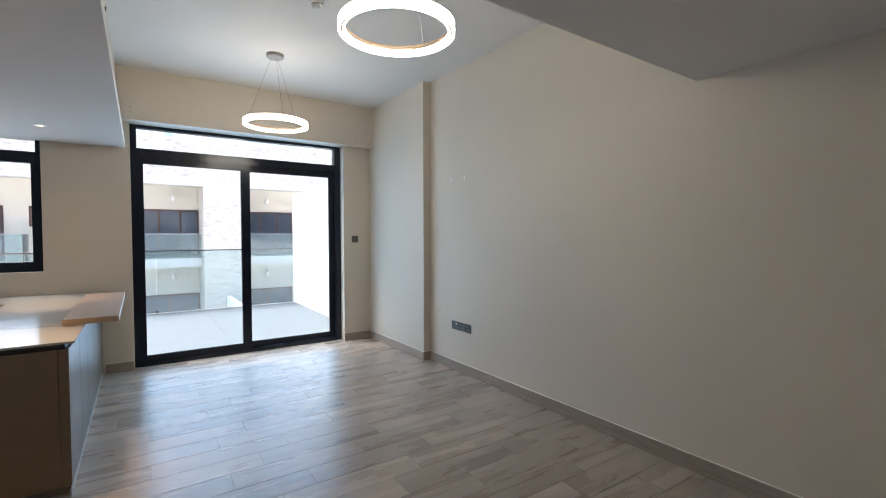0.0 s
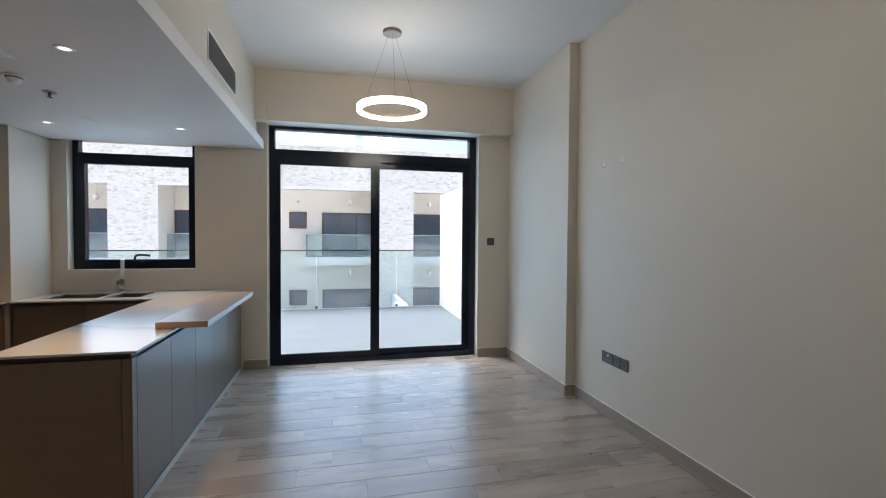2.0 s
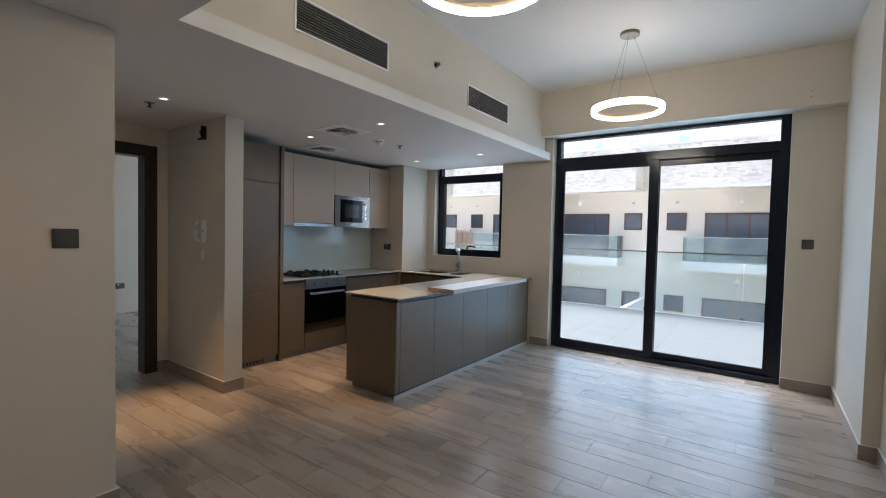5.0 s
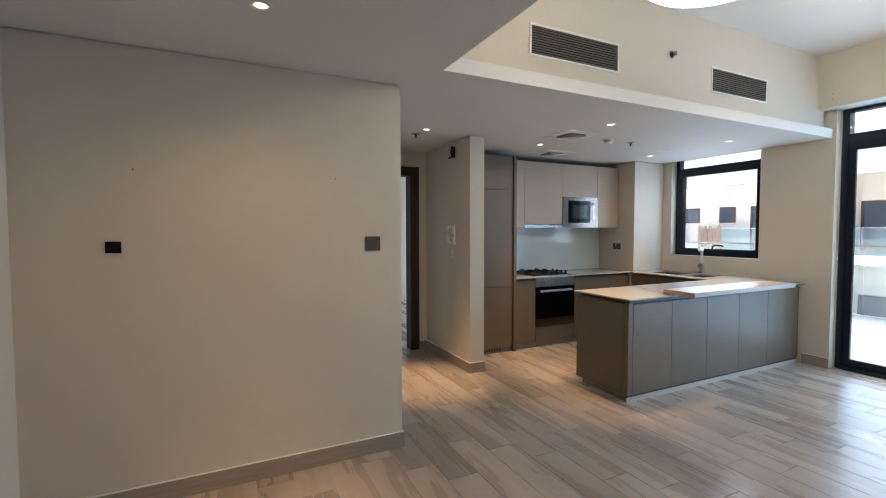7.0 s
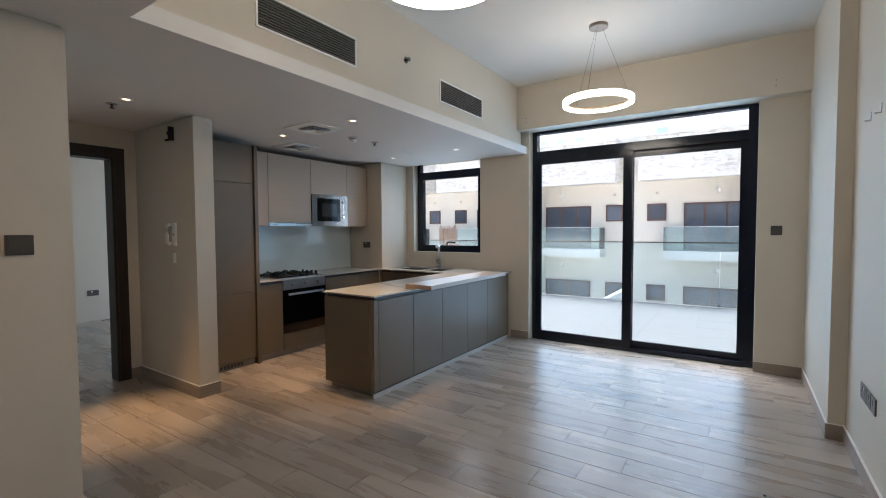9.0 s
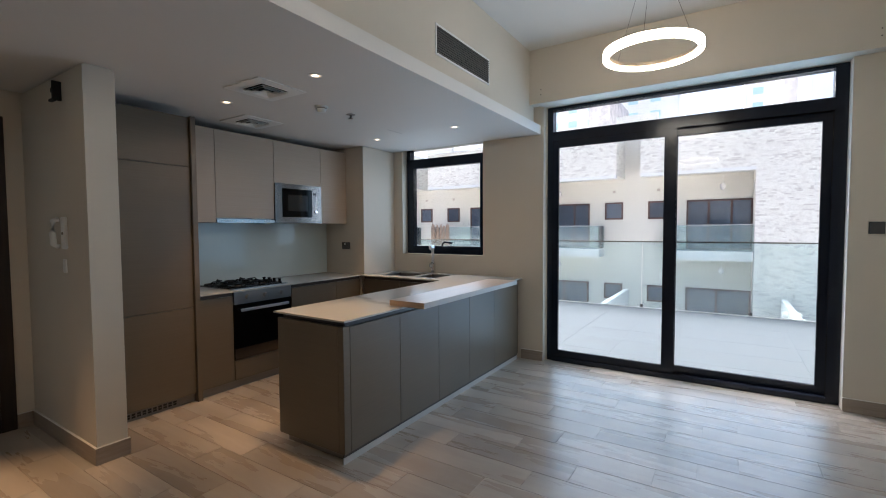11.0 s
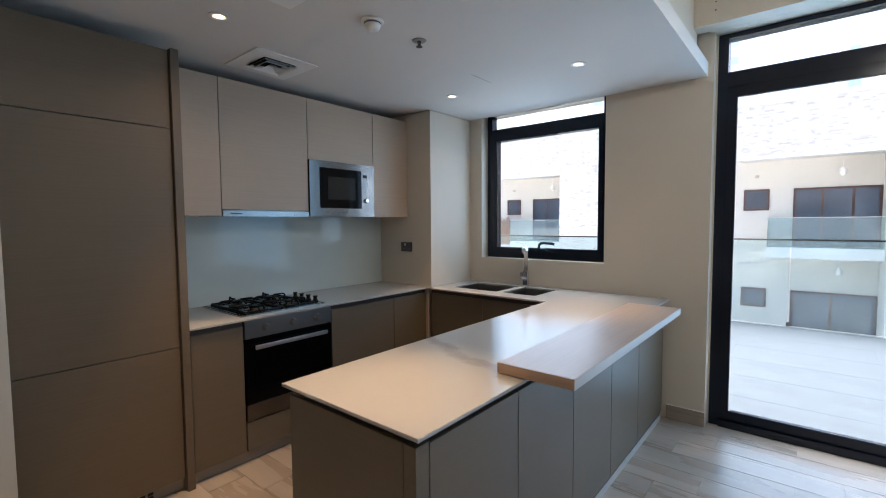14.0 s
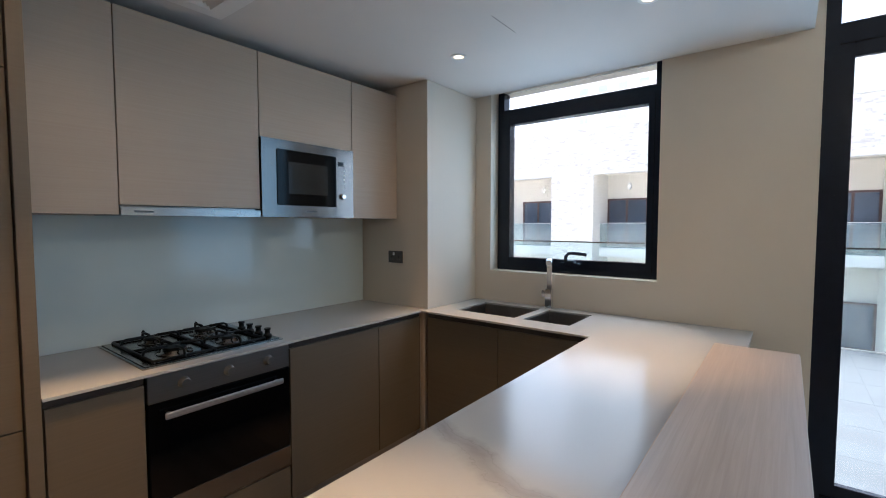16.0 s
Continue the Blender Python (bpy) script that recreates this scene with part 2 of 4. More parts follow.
# last value: strength of the glare haze put into the pane
RAILGLASS = glazing("balustrade_glass", (0.88, 0.95, 0.95), 1.45, 0.0, 0.06)
GREENGLASS = glazing("balcony_glass", (0.84, 0.93, 0.925), 1.45, 0.0, 0.14)
PLATE = painted("dark_bronze_plate", (0.07, 0.065, 0.06), 0.35, 0.05, 30, 0.05)
WHITEPLASTIC = painted("white_plastic", (0.8, 0.79, 0.76), 0.4, 0.02, 5, 0.02)
GREYVANE = painted("vent_vane", (0.17, 0.145, 0.12), 0.5)
# near-black for flat plates that imitate the shade inside openings
OPENING_SHADE = painted("opening_shade", (0.02, 0.018, 0.016), 0.9)
DOORWOOD = grained("dark_door_wood", (0.014, 0.009, 0.006), (0.032, 0.019, 0.013), (30, 30, 2), 0.4, 0.2)
GLOW = glowing("lamp_glow", (1.0, 0.84, 0.64), RING_EMIT)
POST = painted("champagne_corner_profile", (0.42, 0.345, 0.26), 0.4, 0.03, 6, 0.02)
PALEEDGE = painted("pale_edge_band", (0.42, 0.385, 0.35), 0.45, 0.04, 6, 0.03)
NICKEL = painted("satin_nickel", (0.30, 0.265, 0.23), 0.35, 0.03, 5, 0.0)
HOOP = painted("champagne_metal", (0.55, 0.42, 0.30), 0.35, 0.03, 5, 0.0)
# weak emission imitates lamplight caught by the downlight's reflector
REFLECTOR_GLOW = glowing("downlight_reflector_glow", (1.0, 0.62, 0.30), 0.22)
DISC = glowing("downlight_glow", (1.0, 0.72, 0.42), 1.3)
TERRACE = painted("terrace_tile", (0.096, 0.114, 0.128), 0.75, 0.13, 2.2, 0.2, 60)
TERGROUT = painted("terrace_grout", (0.08, 0.092, 0.102), 0.9)
# white render darkened and blued: skylit shade put into the colour
SIDEWALL = painted("shaded_white_render", (0.50, 0.53, 0.55), 0.85, 0.03, 1.0, 0.3, 60)
RENDER = painted("white_render", (0.66, 0.67, 0.67), 0.85, 0.03, 1.0, 0.3, 60)
BEIGE = painted("beige_render", (0.655, 0.635, 0.575), 0.85, 0.03, 0.7, 0.3, 40)
# beige render with a recess's shade put into the colour; not used below
BEIGEDARK = painted("beige_render_recess_shade", (0.60, 0.51, 0.42), 0.85, 0.03, 0.7, 0.3, 40)
STRIPS = random_islands("split_stone", [(0.0, (0.61, 0.59, 0.55)), (0.14, (0.71, 0.69, 0.66)), (0.22, (0.79, 0.775, 0.725)), (1.0, (0.87, 0.86, 0.81))])
# blue base and blotches put reflections into the far panes' colour
FARGLASS = painted("far_glass_with_reflection", (0.085, 0.105, 0.14), 0.10, 0.5, 0.5, 0.0)
FARVENT = painted("far_vent_grille", (0.42, 0.38, 0.34), 0.7)
FARFRAME = painted("brown_window_frame", (0.075, 0.036, 0.030), 0.5)
GROUND = painted("courtyard_paving", (0.64, 0.60, 0.56), 0.9, 0.1, 0.5, 0.4, 20)
TOWERWHITE = painted("tower_render", (0.88, 0.88, 0.87), 0.9, 0.03, 0.1)
TOWERGLASS = painted("tower_glass", (0.50, 0.70, 0.72), 0.4, 0.1, 0.2)
STONEGREY = painted("grey_tower_cladding", (0.66, 0.63, 0.61), 0.9, 0.25, 0.6)
REED = painted("reed", (0.35, 0.25, 0.18), 0.8, 0.2, 8, 0.3)


# mesh helpers
base_at = {}


def thing(name, x, y, z, label, category, group="", rz=0.0):
    e = new(name)
    e.empty_display_size = 0.1
    e.matrix_world = pose(x, y, z, 0, 0, rz)
    base_at[e] = Vector((x, y, z))
    return tagged(e, label, category, group)


def part(name, bm, mat, parent=None, label="", kind=""):
    """Links a bmesh, drawn in world metres, as one mesh under a thing or a part."""
    o = base_at.get(parent, Vector((0, 0, 0)))
    if o.length:
        bmesh.ops.translate(bm, verts=bm.verts, vec=-o)
    me = bpy.data.meshes.new(name)
    bm.normal_update()
    bm.to_mesh(me)
    bm.free()
    me.materials.append(mat)
    ob = new(name, me)
    ob.parent = parent
    base_at[ob] = o
    return tagged(ob, label, "", "", kind)


def single(name, bm, mat, x, y, z, label, category, group=""):
    """A thing of one mesh, with its origin at x, y, z."""
    bmesh.ops.translate(bm, verts=bm.verts, vec=(-x, -y, -z))
    me = bpy.data.meshes.new(name)
    bm.to_mesh(me)
    bm.free()
    me.materials.append(mat)
    ob = new(name, me)
    ob.location = (x, y, z)
    base_at[ob] = Vector((x, y, z))
    return tagged(ob, label, category, group)


def box(x0, x1, y0, y1, z0, z1, bevel=0.0, bm=None):
    fresh = bmesh.new()
    bmesh.ops.create_cube(fresh, size=1, matrix=Matrix.LocRotScale(((x0 + x1) / 2, (y0 + y1) / 2, (z0 + z1) / 2), None, (abs(x1 - x0), abs(y1 - y0), abs(z1 - z0))))
    if bevel:
        bmesh.ops.bevel(fresh, geom=fresh.edges[:], offset=bevel, segments=2, affect="EDGES", clamp_overlap=True)
    if bm is None:
        return fresh
    tmp = bpy.data.meshes.new("tmp")
    fresh.to_mesh(tmp)
    fresh.free()
    bm.from_mesh(tmp)
    bpy.data.meshes.remove(tmp)
    return bm


def boxes(rows, bevel=0.0):
    bm = bmesh.new()
    for r in rows:
        box(*r, bevel=bevel, bm=bm)
    return bm


def turned(profile, centre, axis="z", steps=24, bm=None):
    """A body of revolution from (radius, height) pairs round an axis through centre."""
    bm = bm or bmesh.new()
    rings = []
    for r, h in profile:
        ring = []
        for i in range(steps):
            a = 2 * math.pi * i / steps
            c, s = r * math.cos(a), r * math.sin(a)
            p = {"z": (c, s, h), "x": (h, c, s), "y": (s, h, c)}[axis]
            ring.append(bm.verts.new(Vector(centre) + Vector(p)))
        rings.append(ring)
    for a, b in zip(rings, rings[1:]):
        for i in range(steps):
            f = bm.faces.new((a[i], a[(i + 1) % steps], b[(i + 1) % steps], b[i]))
            f.smooth = True
    bm.faces.new(rings[0][::-1])
    bm.faces.new(rings[-1])
    return bm


def tube(points, radius, bm=None, steps=8):
    """A round bar through the points."""
    bm = bm or bmesh.new()
    pts = [Vector(p) for p in points]
    rings = []
    for i, p in enumerate(pts):
        d = (pts[min(i + 1, len(pts) - 1)] - pts[max(i - 1, 0)]).normalized()
        q = d.to_track_quat("Z", "Y")
        rings.append([bm.verts.new(p + q @ Vector((radius * math.cos(2 * math.pi * k / steps), radius * math.sin(2 * math.pi * k / steps), 0))) for k in range(steps)])
    for a, b in zip(rings, rings[1:]):
        for k in range(steps):
            bm.faces.new((a[k], a[(k + 1) % steps], b[(k + 1) % steps], b[k])).smooth = True
    bm.faces.new(rings[0][::-1])
    bm.faces.new(rings[-1])
    return bm


def ring_band(x, y, z0, z1, r0, r1, steps=72):
    """A flat upright hoop."""
    bm = bmesh.new()
    loops = []
    for r, z in ((r0, z0), (r1, z0), (r1, z1), (r0, z1)):
        loops.append([bm.verts.new((x + r * math.cos(2 * math.pi * i / steps), y + r * math.sin(2 * math.pi * i / steps), z)) for i in range(steps)])
    for k in range(4):
        a, b = loops[k], loops[(k + 1) % 4]
        for i in range(steps):
            f = bm.faces.new((a[i], a[(i + 1) % steps], b[(i + 1) % steps], b[i]))
            f.smooth = k in (1, 3)
    return bm


def structure(name, bm, mat, label=""):
    return part(name, bm, mat, None, label, "structure")


# plan: x to the right, y towards the terrace, z up
EAST, EAST2, SOUTH, ENTRY_X, ENTRY_Y = 2.80, 2.71, 0.45, -0.41, 2.36
PIL_Y, LOW, HIGH, NORTH, NORTH_E = 5.42, 2.344, 3.15, 6.865, 6.84
HALL_W, STUB_X, STUB_S, STUB_N, KW = -2.58, -1.52, 3.50, 3.66, -2.60
COL_X, COL_Y, COFFER_Y, SOFFIT_X = -1.98, 6.30, 2.49, -0.055
WIN_L, WIN_R, WIN_B = -1.85, -0.72, 1.08
DOOR_L, DOOR_R, DOOR_T = 0.0, 2.33, 2.62
OUT = 7.12

# walls
GAPZ = LOW - 0.013


def low_wall(name, rows):
    """Walls under the low ceiling, with a fine shadow gap at the top."""
    bm = bmesh.new()
    for x0, x1, y0, y1 in rows:
        box(x0, x1, y0, y1, 0, GAPZ, bm=bm)
        box(x0 + 0.012, x1 - 0.012, y0 + 0.012, y1 - 0.012, GAPZ, LOW + 0.05, bm=bm)
    return structure(name, bm, WALL)


structure("wall_east", boxes([(EAST, EAST + 0.2, SOUTH, PIL_Y, 0, HIGH), (EAST2, EAST + 0.2, PIL_Y, OUT, 0, HIGH)]), WALL)
structure("wall_south", box(ENTRY_X - 0.15, EAST + 0.2, SOUTH - 0.15, SOUTH, 0, HIGH), WALL)
low_wall("wall_entry", [(ENTRY_X - 0.15, ENTRY_X, SOUTH, ENTRY_Y)])
low_wall("wall_hall", [(HALL_W, ENTRY_X - 0.15, ENTRY_Y - 0.15, ENTRY_Y)])
DW0, DW1, DH = 2.42, 3.33, 2.09
structure("wall_hall_west", boxes([(HALL_W - 0.12, HALL_W, 2.21, DW0, 0, LOW + 0.05), (HALL_W - 0.12, HALL_W, DW1, STUB_N, 0, LOW + 0.05), (HALL_W - 0.12, HALL_W, DW0, DW1, DH, LOW + 0.05)]), WALL)
low_wall("wall_stub", [(HALL_W, STUB_X, STUB_S, STUB_N)])
structure("wall_kitchen_west", boxes([(KW - 0.12, KW, STUB_N, OUT, 0, HIGH)]), WALL)
low_wall("column_kitchen", [(KW, COL_X, COL_Y, NORTH)])
structure("wall_north", boxes([(KW, WIN_L, NORTH, OUT, 0, HIGH), (WIN_L, WIN_R, NORTH, OUT, 0, WIN_B), (WIN_L, WIN_R, NORTH, OUT, LOW + 0.03, HIGH),
    (WIN_R, DOOR_L - 0.022, NORTH, OUT, 0, HIGH)]), WALL)
structure("wall_north_door", boxes([(DOOR_L - 0.022, DOOR_L - 0.012, 6.95, OUT, 0, DOOR_T), (DOOR_R, EAST2, NORTH_E, OUT, 0, HIGH), (DOOR_L - 0.045, DOOR_R, NORTH_E, OUT, DOOR_T, HIGH)]), WALL)
structure("beam_north", box(-0.12, EAST2, 6.72, NORTH_E - 0.001, DOOR_T, HIGH), WALL)
structure("fascia_vents", boxes([(-0.18, -0.12, COFFER_Y - 0.07, NORTH_E, LOW + 0.09, HIGH), (-0.12, EAST, COFFER_Y - 0.07, COFFER_Y - 0.01, LOW + 0.09, HIGH)]), WALL)
structure("ceiling_low", boxes([(HALL_W - 0.12, SOFFIT_X, ENTRY_Y - 0.15, NORTH, LOW, LOW + 0.09), (SOFFIT_X, EAST, SOUTH, COFFER_Y, LOW, LOW + 0.09), (ENTRY_X - 0.15, SOFFIT_X, SOUTH, ENTRY_Y - 0.15, LOW, LOW + 0.09)]), CEIL)
structure("ceiling_high", box(HALL_W - 0.2, EAST + 0.2, SOUTH - 0.15, OUT, HIGH, HIGH + 0.2), CEIL)
structure("floor", box(-6.4, EAST + 0.2, 0.2, OUT, -0.25, -0.0025), GROUT)

# bedroom behind the hall door
structure("wall_bedroom_west", box(-6.35, -6.2, 1.6, OUT, 0, HIGH), WALL)
structure("wall_bedroom_south", box(-6.35, HALL_W - 0.12, 1.45, 1.6, 0, HIGH), WALL)
structure("wall_bedroom_hall", box(HALL_W - 0.12, HALL_W, 1.45, 2.21, 0, HIGH), WALL)
# north opening is unseen, added to let light into the bedroom
structure("wall_bedroom_north", boxes([(-6.2, -5.6, 6.95, OUT, 0, HIGH), (-3.6, HALL_W - 0.12, 6.95, OUT, 0, HIGH), (-5.6, -3.6, 6.95, OUT, 2.4, HIGH)]), WALL)
structure("ceiling_bedroom", box(-6.35, HALL_W - 0.12, 1.45, OUT, 2.6, 2.8), CEIL)

# skirting
SKH, SKT = 0.10, 0.013
def skirt(x0, x1, y0, y1):
    structure("baseboard", box(x0, x1, y0, y1, 0, SKH, 0.0015), SKIRT, "taupe wood-look tile skirting along the wall foot")
    structure("sealant_bead", box(x0, x1, y0, y1, SKH, SKH + 0.004, 0.001), WALLBEAD, "thin white sealant bead along the top of the skirting")


skirt(EAST - SKT, EAST, SOUTH, PIL_Y - SKT)
skirt(EAST2 - SKT, EAST, PIL_Y - SKT, PIL_Y)
skirt(EAST2 - SKT, EAST2, PIL_Y, NORTH_E - SKT)
skirt(DOOR_R, EAST2, NORTH_E - SKT, NORTH_E)
skirt(-0.26, DOOR_L - 0.022, NORTH - SKT, NORTH)
skirt(ENTRY_X, ENTRY_X + SKT, SOUTH, ENTRY_Y + SKT)
skirt(HALL_W, ENTRY_X, ENTRY_Y, ENTRY_Y + SKT)
skirt(ENTRY_X + SKT, EAST - SKT, SOUTH, SOUTH + SKT)
skirt(HALL_W, STUB_X + SKT, STUB_S - SKT, STUB_S)
skirt(STUB_X, STUB_X + SKT, STUB_S, STUB_N + 0.01)
skirt(HALL_W, HALL_W + SKT, 3.405, STUB_S - SKT)


# sliding door to the terrace
def sliding_door():
    d = tagged(new("door_terrace"), "anthracite aluminium sliding glass door with a fixed transom light", "", "", "structure")
    base_at[d] = Vector((0, 0, 0))
    y0, y1 = 6.955, 7.06
    x0, x1 = DOOR_L - 0.012, DOOR_R - 0.08
    for name, row in (("jamb", (x0, DOOR_L + 0.045, y0, y1, 0, DOOR_T)), ("jamb", (x1, DOOR_R, y0, y1, 0, DOOR_T)), ("head", (DOOR_L + 0.045, x1, y0, y1, DOOR_T - 0.03, DOOR_T)),
            ("threshold", (DOOR_L + 0.045, x1, y0 - 0.02, y1, 0, 0.045)), ("transom", (DOOR_L + 0.045, x1, y0, y1, 2.275, 2.372))):
        part(name, box(*row, bevel=0.003), FRAME, d)
    for a, b, f in ((0.045, 1.18, 6.965), (1.085, 2.285, 7.015)):
        s = part("sash", boxes([(a, a + 0.055, f, f + 0.04, 0.045, 2.275), (b - 0.1 if b < 2 else b - 0.095, b, f, f + 0.04, 0.045, 2.275), (a + 0.055, b - 0.095, f, f + 0.04, 2.21, 2.275),
            (a + 0.055, b - 0.095, f, f + 0.04, 0.045, 0.11)], 0.003) if a < 1 else boxes([(a, a + 0.1, f, f + 0.04, 0.045, 2.275), (b - 0.095, b, f, f + 0.04, 0.045, 2.275), (a + 0.1, b - 0.095, f, f + 0.04, 2.21, 2.275),
            (a + 0.1, b - 0.095, f, f + 0.04, 0.045, 0.11)], 0.003), FRAME, d)
        g = part("pane", box(a + 0.05, b - 0.09, f + 0.015, f + 0.025, 0.105, 2.215), GLASS, s)
        g.visible_shadow = False
    g = part("pane", box(DOOR_L + 0.04, DOOR_R - 0.075, 7.0, 7.01, 2.37, DOOR_T - 0.03), GLASS, d)
    g.visible_shadow = False
    part("door_pull", box(1.10, 1.125, 6.945, 6.965, 0.95, 1.25, 0.004), FRAME, d)


sliding_door()


def kitchen_window():
    w = tagged(new("window_kitchen"), "anthracite aluminium window with a top-hung sash and a fixed light above", "", "", "structure")
    base_at[w] = Vector((0, 0, 0))
    y0, y1 = 6.965, 7.05
    T = LOW + 0.03
    part("outer_frame", boxes([(WIN_L, WIN_L + 0.05, y0, y1, WIN_B, T), (WIN_R - 0.05, WIN_R, y0, y1, WIN_B, T), (WIN_L + 0.05, WIN_R - 0.05, y0, y1, WIN_B, WIN_B + 0.045),
        (WIN_L + 0.05, WIN_R - 0.05, y0, y1, 2.185, 2.245)], 0.003), FRAME, w)
    s = part("sash", boxes([(WIN_L + 0.05, WIN_L + 0.105, y0 - 0.012, y1 - 0.02, WIN_B + 0.045, 2.185), (WIN_R - 0.085, WIN_R - 0.05, y0 - 0.012, y1 - 0.02, WIN_B + 0.045, 2.185),
        (WIN_L + 0.105, WIN_R - 0.085, y0 - 0.012, y1 - 0.02, WIN_B + 0.045, WIN_B + 0.095), (WIN_L + 0.105, WIN_R - 0.085, y0 - 0.012, y1 - 0.02, 2.135, 2.185)], 0.003), FRAME, w)
    for z0, z1, o in ((WIN_B + 0.09, 2.14, s), (2.24, T, w)):
        g = part("pane", box(WIN_L + 0.045, WIN_R - 0.045, 7.0, 7.01, z0, z1), GLASS, o)
        g.visible_shadow = False
    hz = WIN_B + 0.088
    h = part("handle", boxes([(-1.345, -1.205, y0 - 0.034, y0 - 0.012, hz - 0.036, hz - 0.012), (-1.32, -1.235, y0 - 0.046, y0 - 0.012, hz - 0.014, hz + 0.006)], 0.005), FRAME, w, "black espagnolette handle base")
    part("lever", tube([(-1.30, y0 - 0.040, hz), (-1.292, y0 - 0.052, hz + 0.032), (-1.270, y0 - 0.060, hz + 0.052), (-1.235, y0 - 0.062, hz + 0.056), (-1.165, y0 - 0.060, hz + 0.050), (-1.150, y0 - 0.058, hz + 0.046)], 0.0115, None, 10), FRAME, h)


kitchen_window()


# hall door frame
def hall_door():
    d = tagged(new("door_bedroom"), "dark wood door frame standing open to the bedroom", "", "", "structure")
    base_at[d] = Vector((0, 0, 0))
    part("door_lining", boxes([(HALL_W - 0.14, HALL_W + 0.01, DW1 - 0.035, DW1, 0, DH), (HALL_W - 0.14, HALL_W + 0.01, DW0, DW0 + 0.035, 0, DH), (HALL_W - 0.14, HALL_W + 0.01, DW0, DW1, DH - 0.035, DH)], 0.002), DOORWOOD, d)
    part("architrave", boxes([(HALL_W, HALL_W + 0.016, DW1 - 0.012, DW1 + 0.072, 0, DH + 0.07), (HALL_W, HALL_W + 0.016, DW0 - 0.075, DW0 + 0.01, 0, DH + 0.07), (HALL_W, HALL_W + 0.016, DW0 + 0.01, DW1 - 0.012, DH - 0.01, DH + 0.07)], 0.003), DOORWOOD, d)


hall_door()

# kitchen units
FX, PZ, TZ, CT = -2.0, 0.07, 0.815, 0.858


def front_x(name, x, y0, y1, z0, z1, mat, parent, label=""):
    return part(name, box(x - 0.019, x, y0 + 0.002, y1 - 0.002, z0 + 0.002, z1 - 0.002, 0.001), mat, parent, label)


def base_unit(y0, y1, label, split=None):
    u = thing("base_cabinet", FX - 0.3, (y0 + y1) / 2, PZ, label, "cabinet", "kitchen base units")
    part("carcass", box(KW + 0.005, FX - 0.02, y0 + 0.001, y1 - 0.001, PZ, 0.84), CARCASS, u)
    front_x("door", FX, y0, y1, PZ, TZ, BASEFRONT, u)
    part("grip_profile", box(FX - 0.018, FX - 0.012, y0, y1, TZ, 0.845), PROFILE_GAP_SHADE, u, "dark recessed grip profile")
    return u


base_unit(4.39, 4.675, "narrow taupe laminate base cabinet beside the tall unit")
base_unit(5.285, 5.875, "taupe laminate base cabinet under the worktop beside the oven")
base_unit(5.875, 6.25, "taupe laminate corner base cabinet under the worktop")


def oven():
    o = thing("oven", FX - 0.3, 4.98, 0.24, "built-in stainless steel oven with black glass door under the hob", "oven")
    y0, y1 = 4.68, 5.28
    part("body", box(KW + 0.03, FX - 0.02, y0 + 0.01, y1 - 0.01, 0.24, 0.835), CARCASS, o)
    part("control_panel", box(FX - 0.02, FX + 0.004, y0 + 0.002, y1 - 0.002, 0.735, 0.842, 0.002), STEELV, o)
    dr = part("oven_door", box(FX - 0.02, FX + 0.004, y0 + 0.002, y1 - 0.002, 0.35, 0.73, 0.002), BLACKGLASS, o, "black glass oven door")
    part("lower_trim", box(FX - 0.02, FX + 0.004, y0 + 0.002, y1 - 0.002, 0.25, 0.346, 0.002), STEEL, o)
    h = part("handle", box(FX + 0.025, FX + 0.035, y0 + 0.05, y1 - 0.05, 0.670, 0.696, 0.003), ALU, dr)
    for y in (y0 + 0.07, y1 - 0.07):
        part("handle_mount", box(FX + 0.003, FX + 0.027, y - 0.008, y + 0.008, 0.676, 0.69, 0.001), STEELV, dr)
    for y in (y0 + 0.13, y0 + 0.31, y0 + 0.49):
        part("knob", turned([(0.023, 0), (0.023, 0.003), (0.019, 0.005), (0.018, 0.022), (0.0165, 0.025)], (FX + 0.003, y, 0.79), "x"), STEELV, o)
    front_x("drawer", FX, y0, y1, PZ, 0.243, BASEFRONT, o, "taupe laminate drawer front under the oven")


oven()


def tall_unit():
    t = thing("tall_cabinet", FX - 0.3, 4.02, 0.07, "tall taupe laminate cabinet with built-in fridge against the stub wall", "cabinet")
    y0, y1 = STUB_N + 0.005, 4.342
    part("carcass", box(KW + 0.005, FX - 0.02, y0, y1, PZ, 2.27), CARCASS, t)
    for z0, z1 in ((PZ, 0.767), (0.767, 1.882), (1.882, 2.27)):
        front_x("door", FX, y0 + 0.02, y1, z0, z1, BASEFRONT, t)
    part("end_panel", box(KW + 0.005, FX + 0.022, y1 + 0.002, y1 + 0.04, 0.0, 2.275, 0.001), BASEFRONT, t)
    part("filler", box(FX - 0.05, FX - 0.03, y0, y0 + 0.02, PZ, 2.27), BASEFRONT, t)
    pl = part("plinth", box(FX - 0.05, FX - 0.032, y0, y1, 0.0, PZ - 0.002), PLINTH, t)
    bm = bmesh.new()
    for i in range(12):
        y = 3.78 + i * 0.036
        box(FX - 0.033, FX - 0.0305, y, y + 0.024, 0.018, 0.032, 0, bm)
        box(FX - 0.033, FX - 0.0305, y, y + 0.024, 0.036, 0.050, 0, bm)
    part("plinth_grille", bm, OPENING_SHADE, pl, "dark plates standing in for the shade inside the plinth ventilation slots")


tall_unit()
single("plinth_board", box(FX - 0.05, FX - 0.032, 4.385, 6.25, 0, PZ - 0.002), PLINTH, FX - 0.04, 5.3, 0, "grey-beige plinth board under the base cabinets", "plinth")


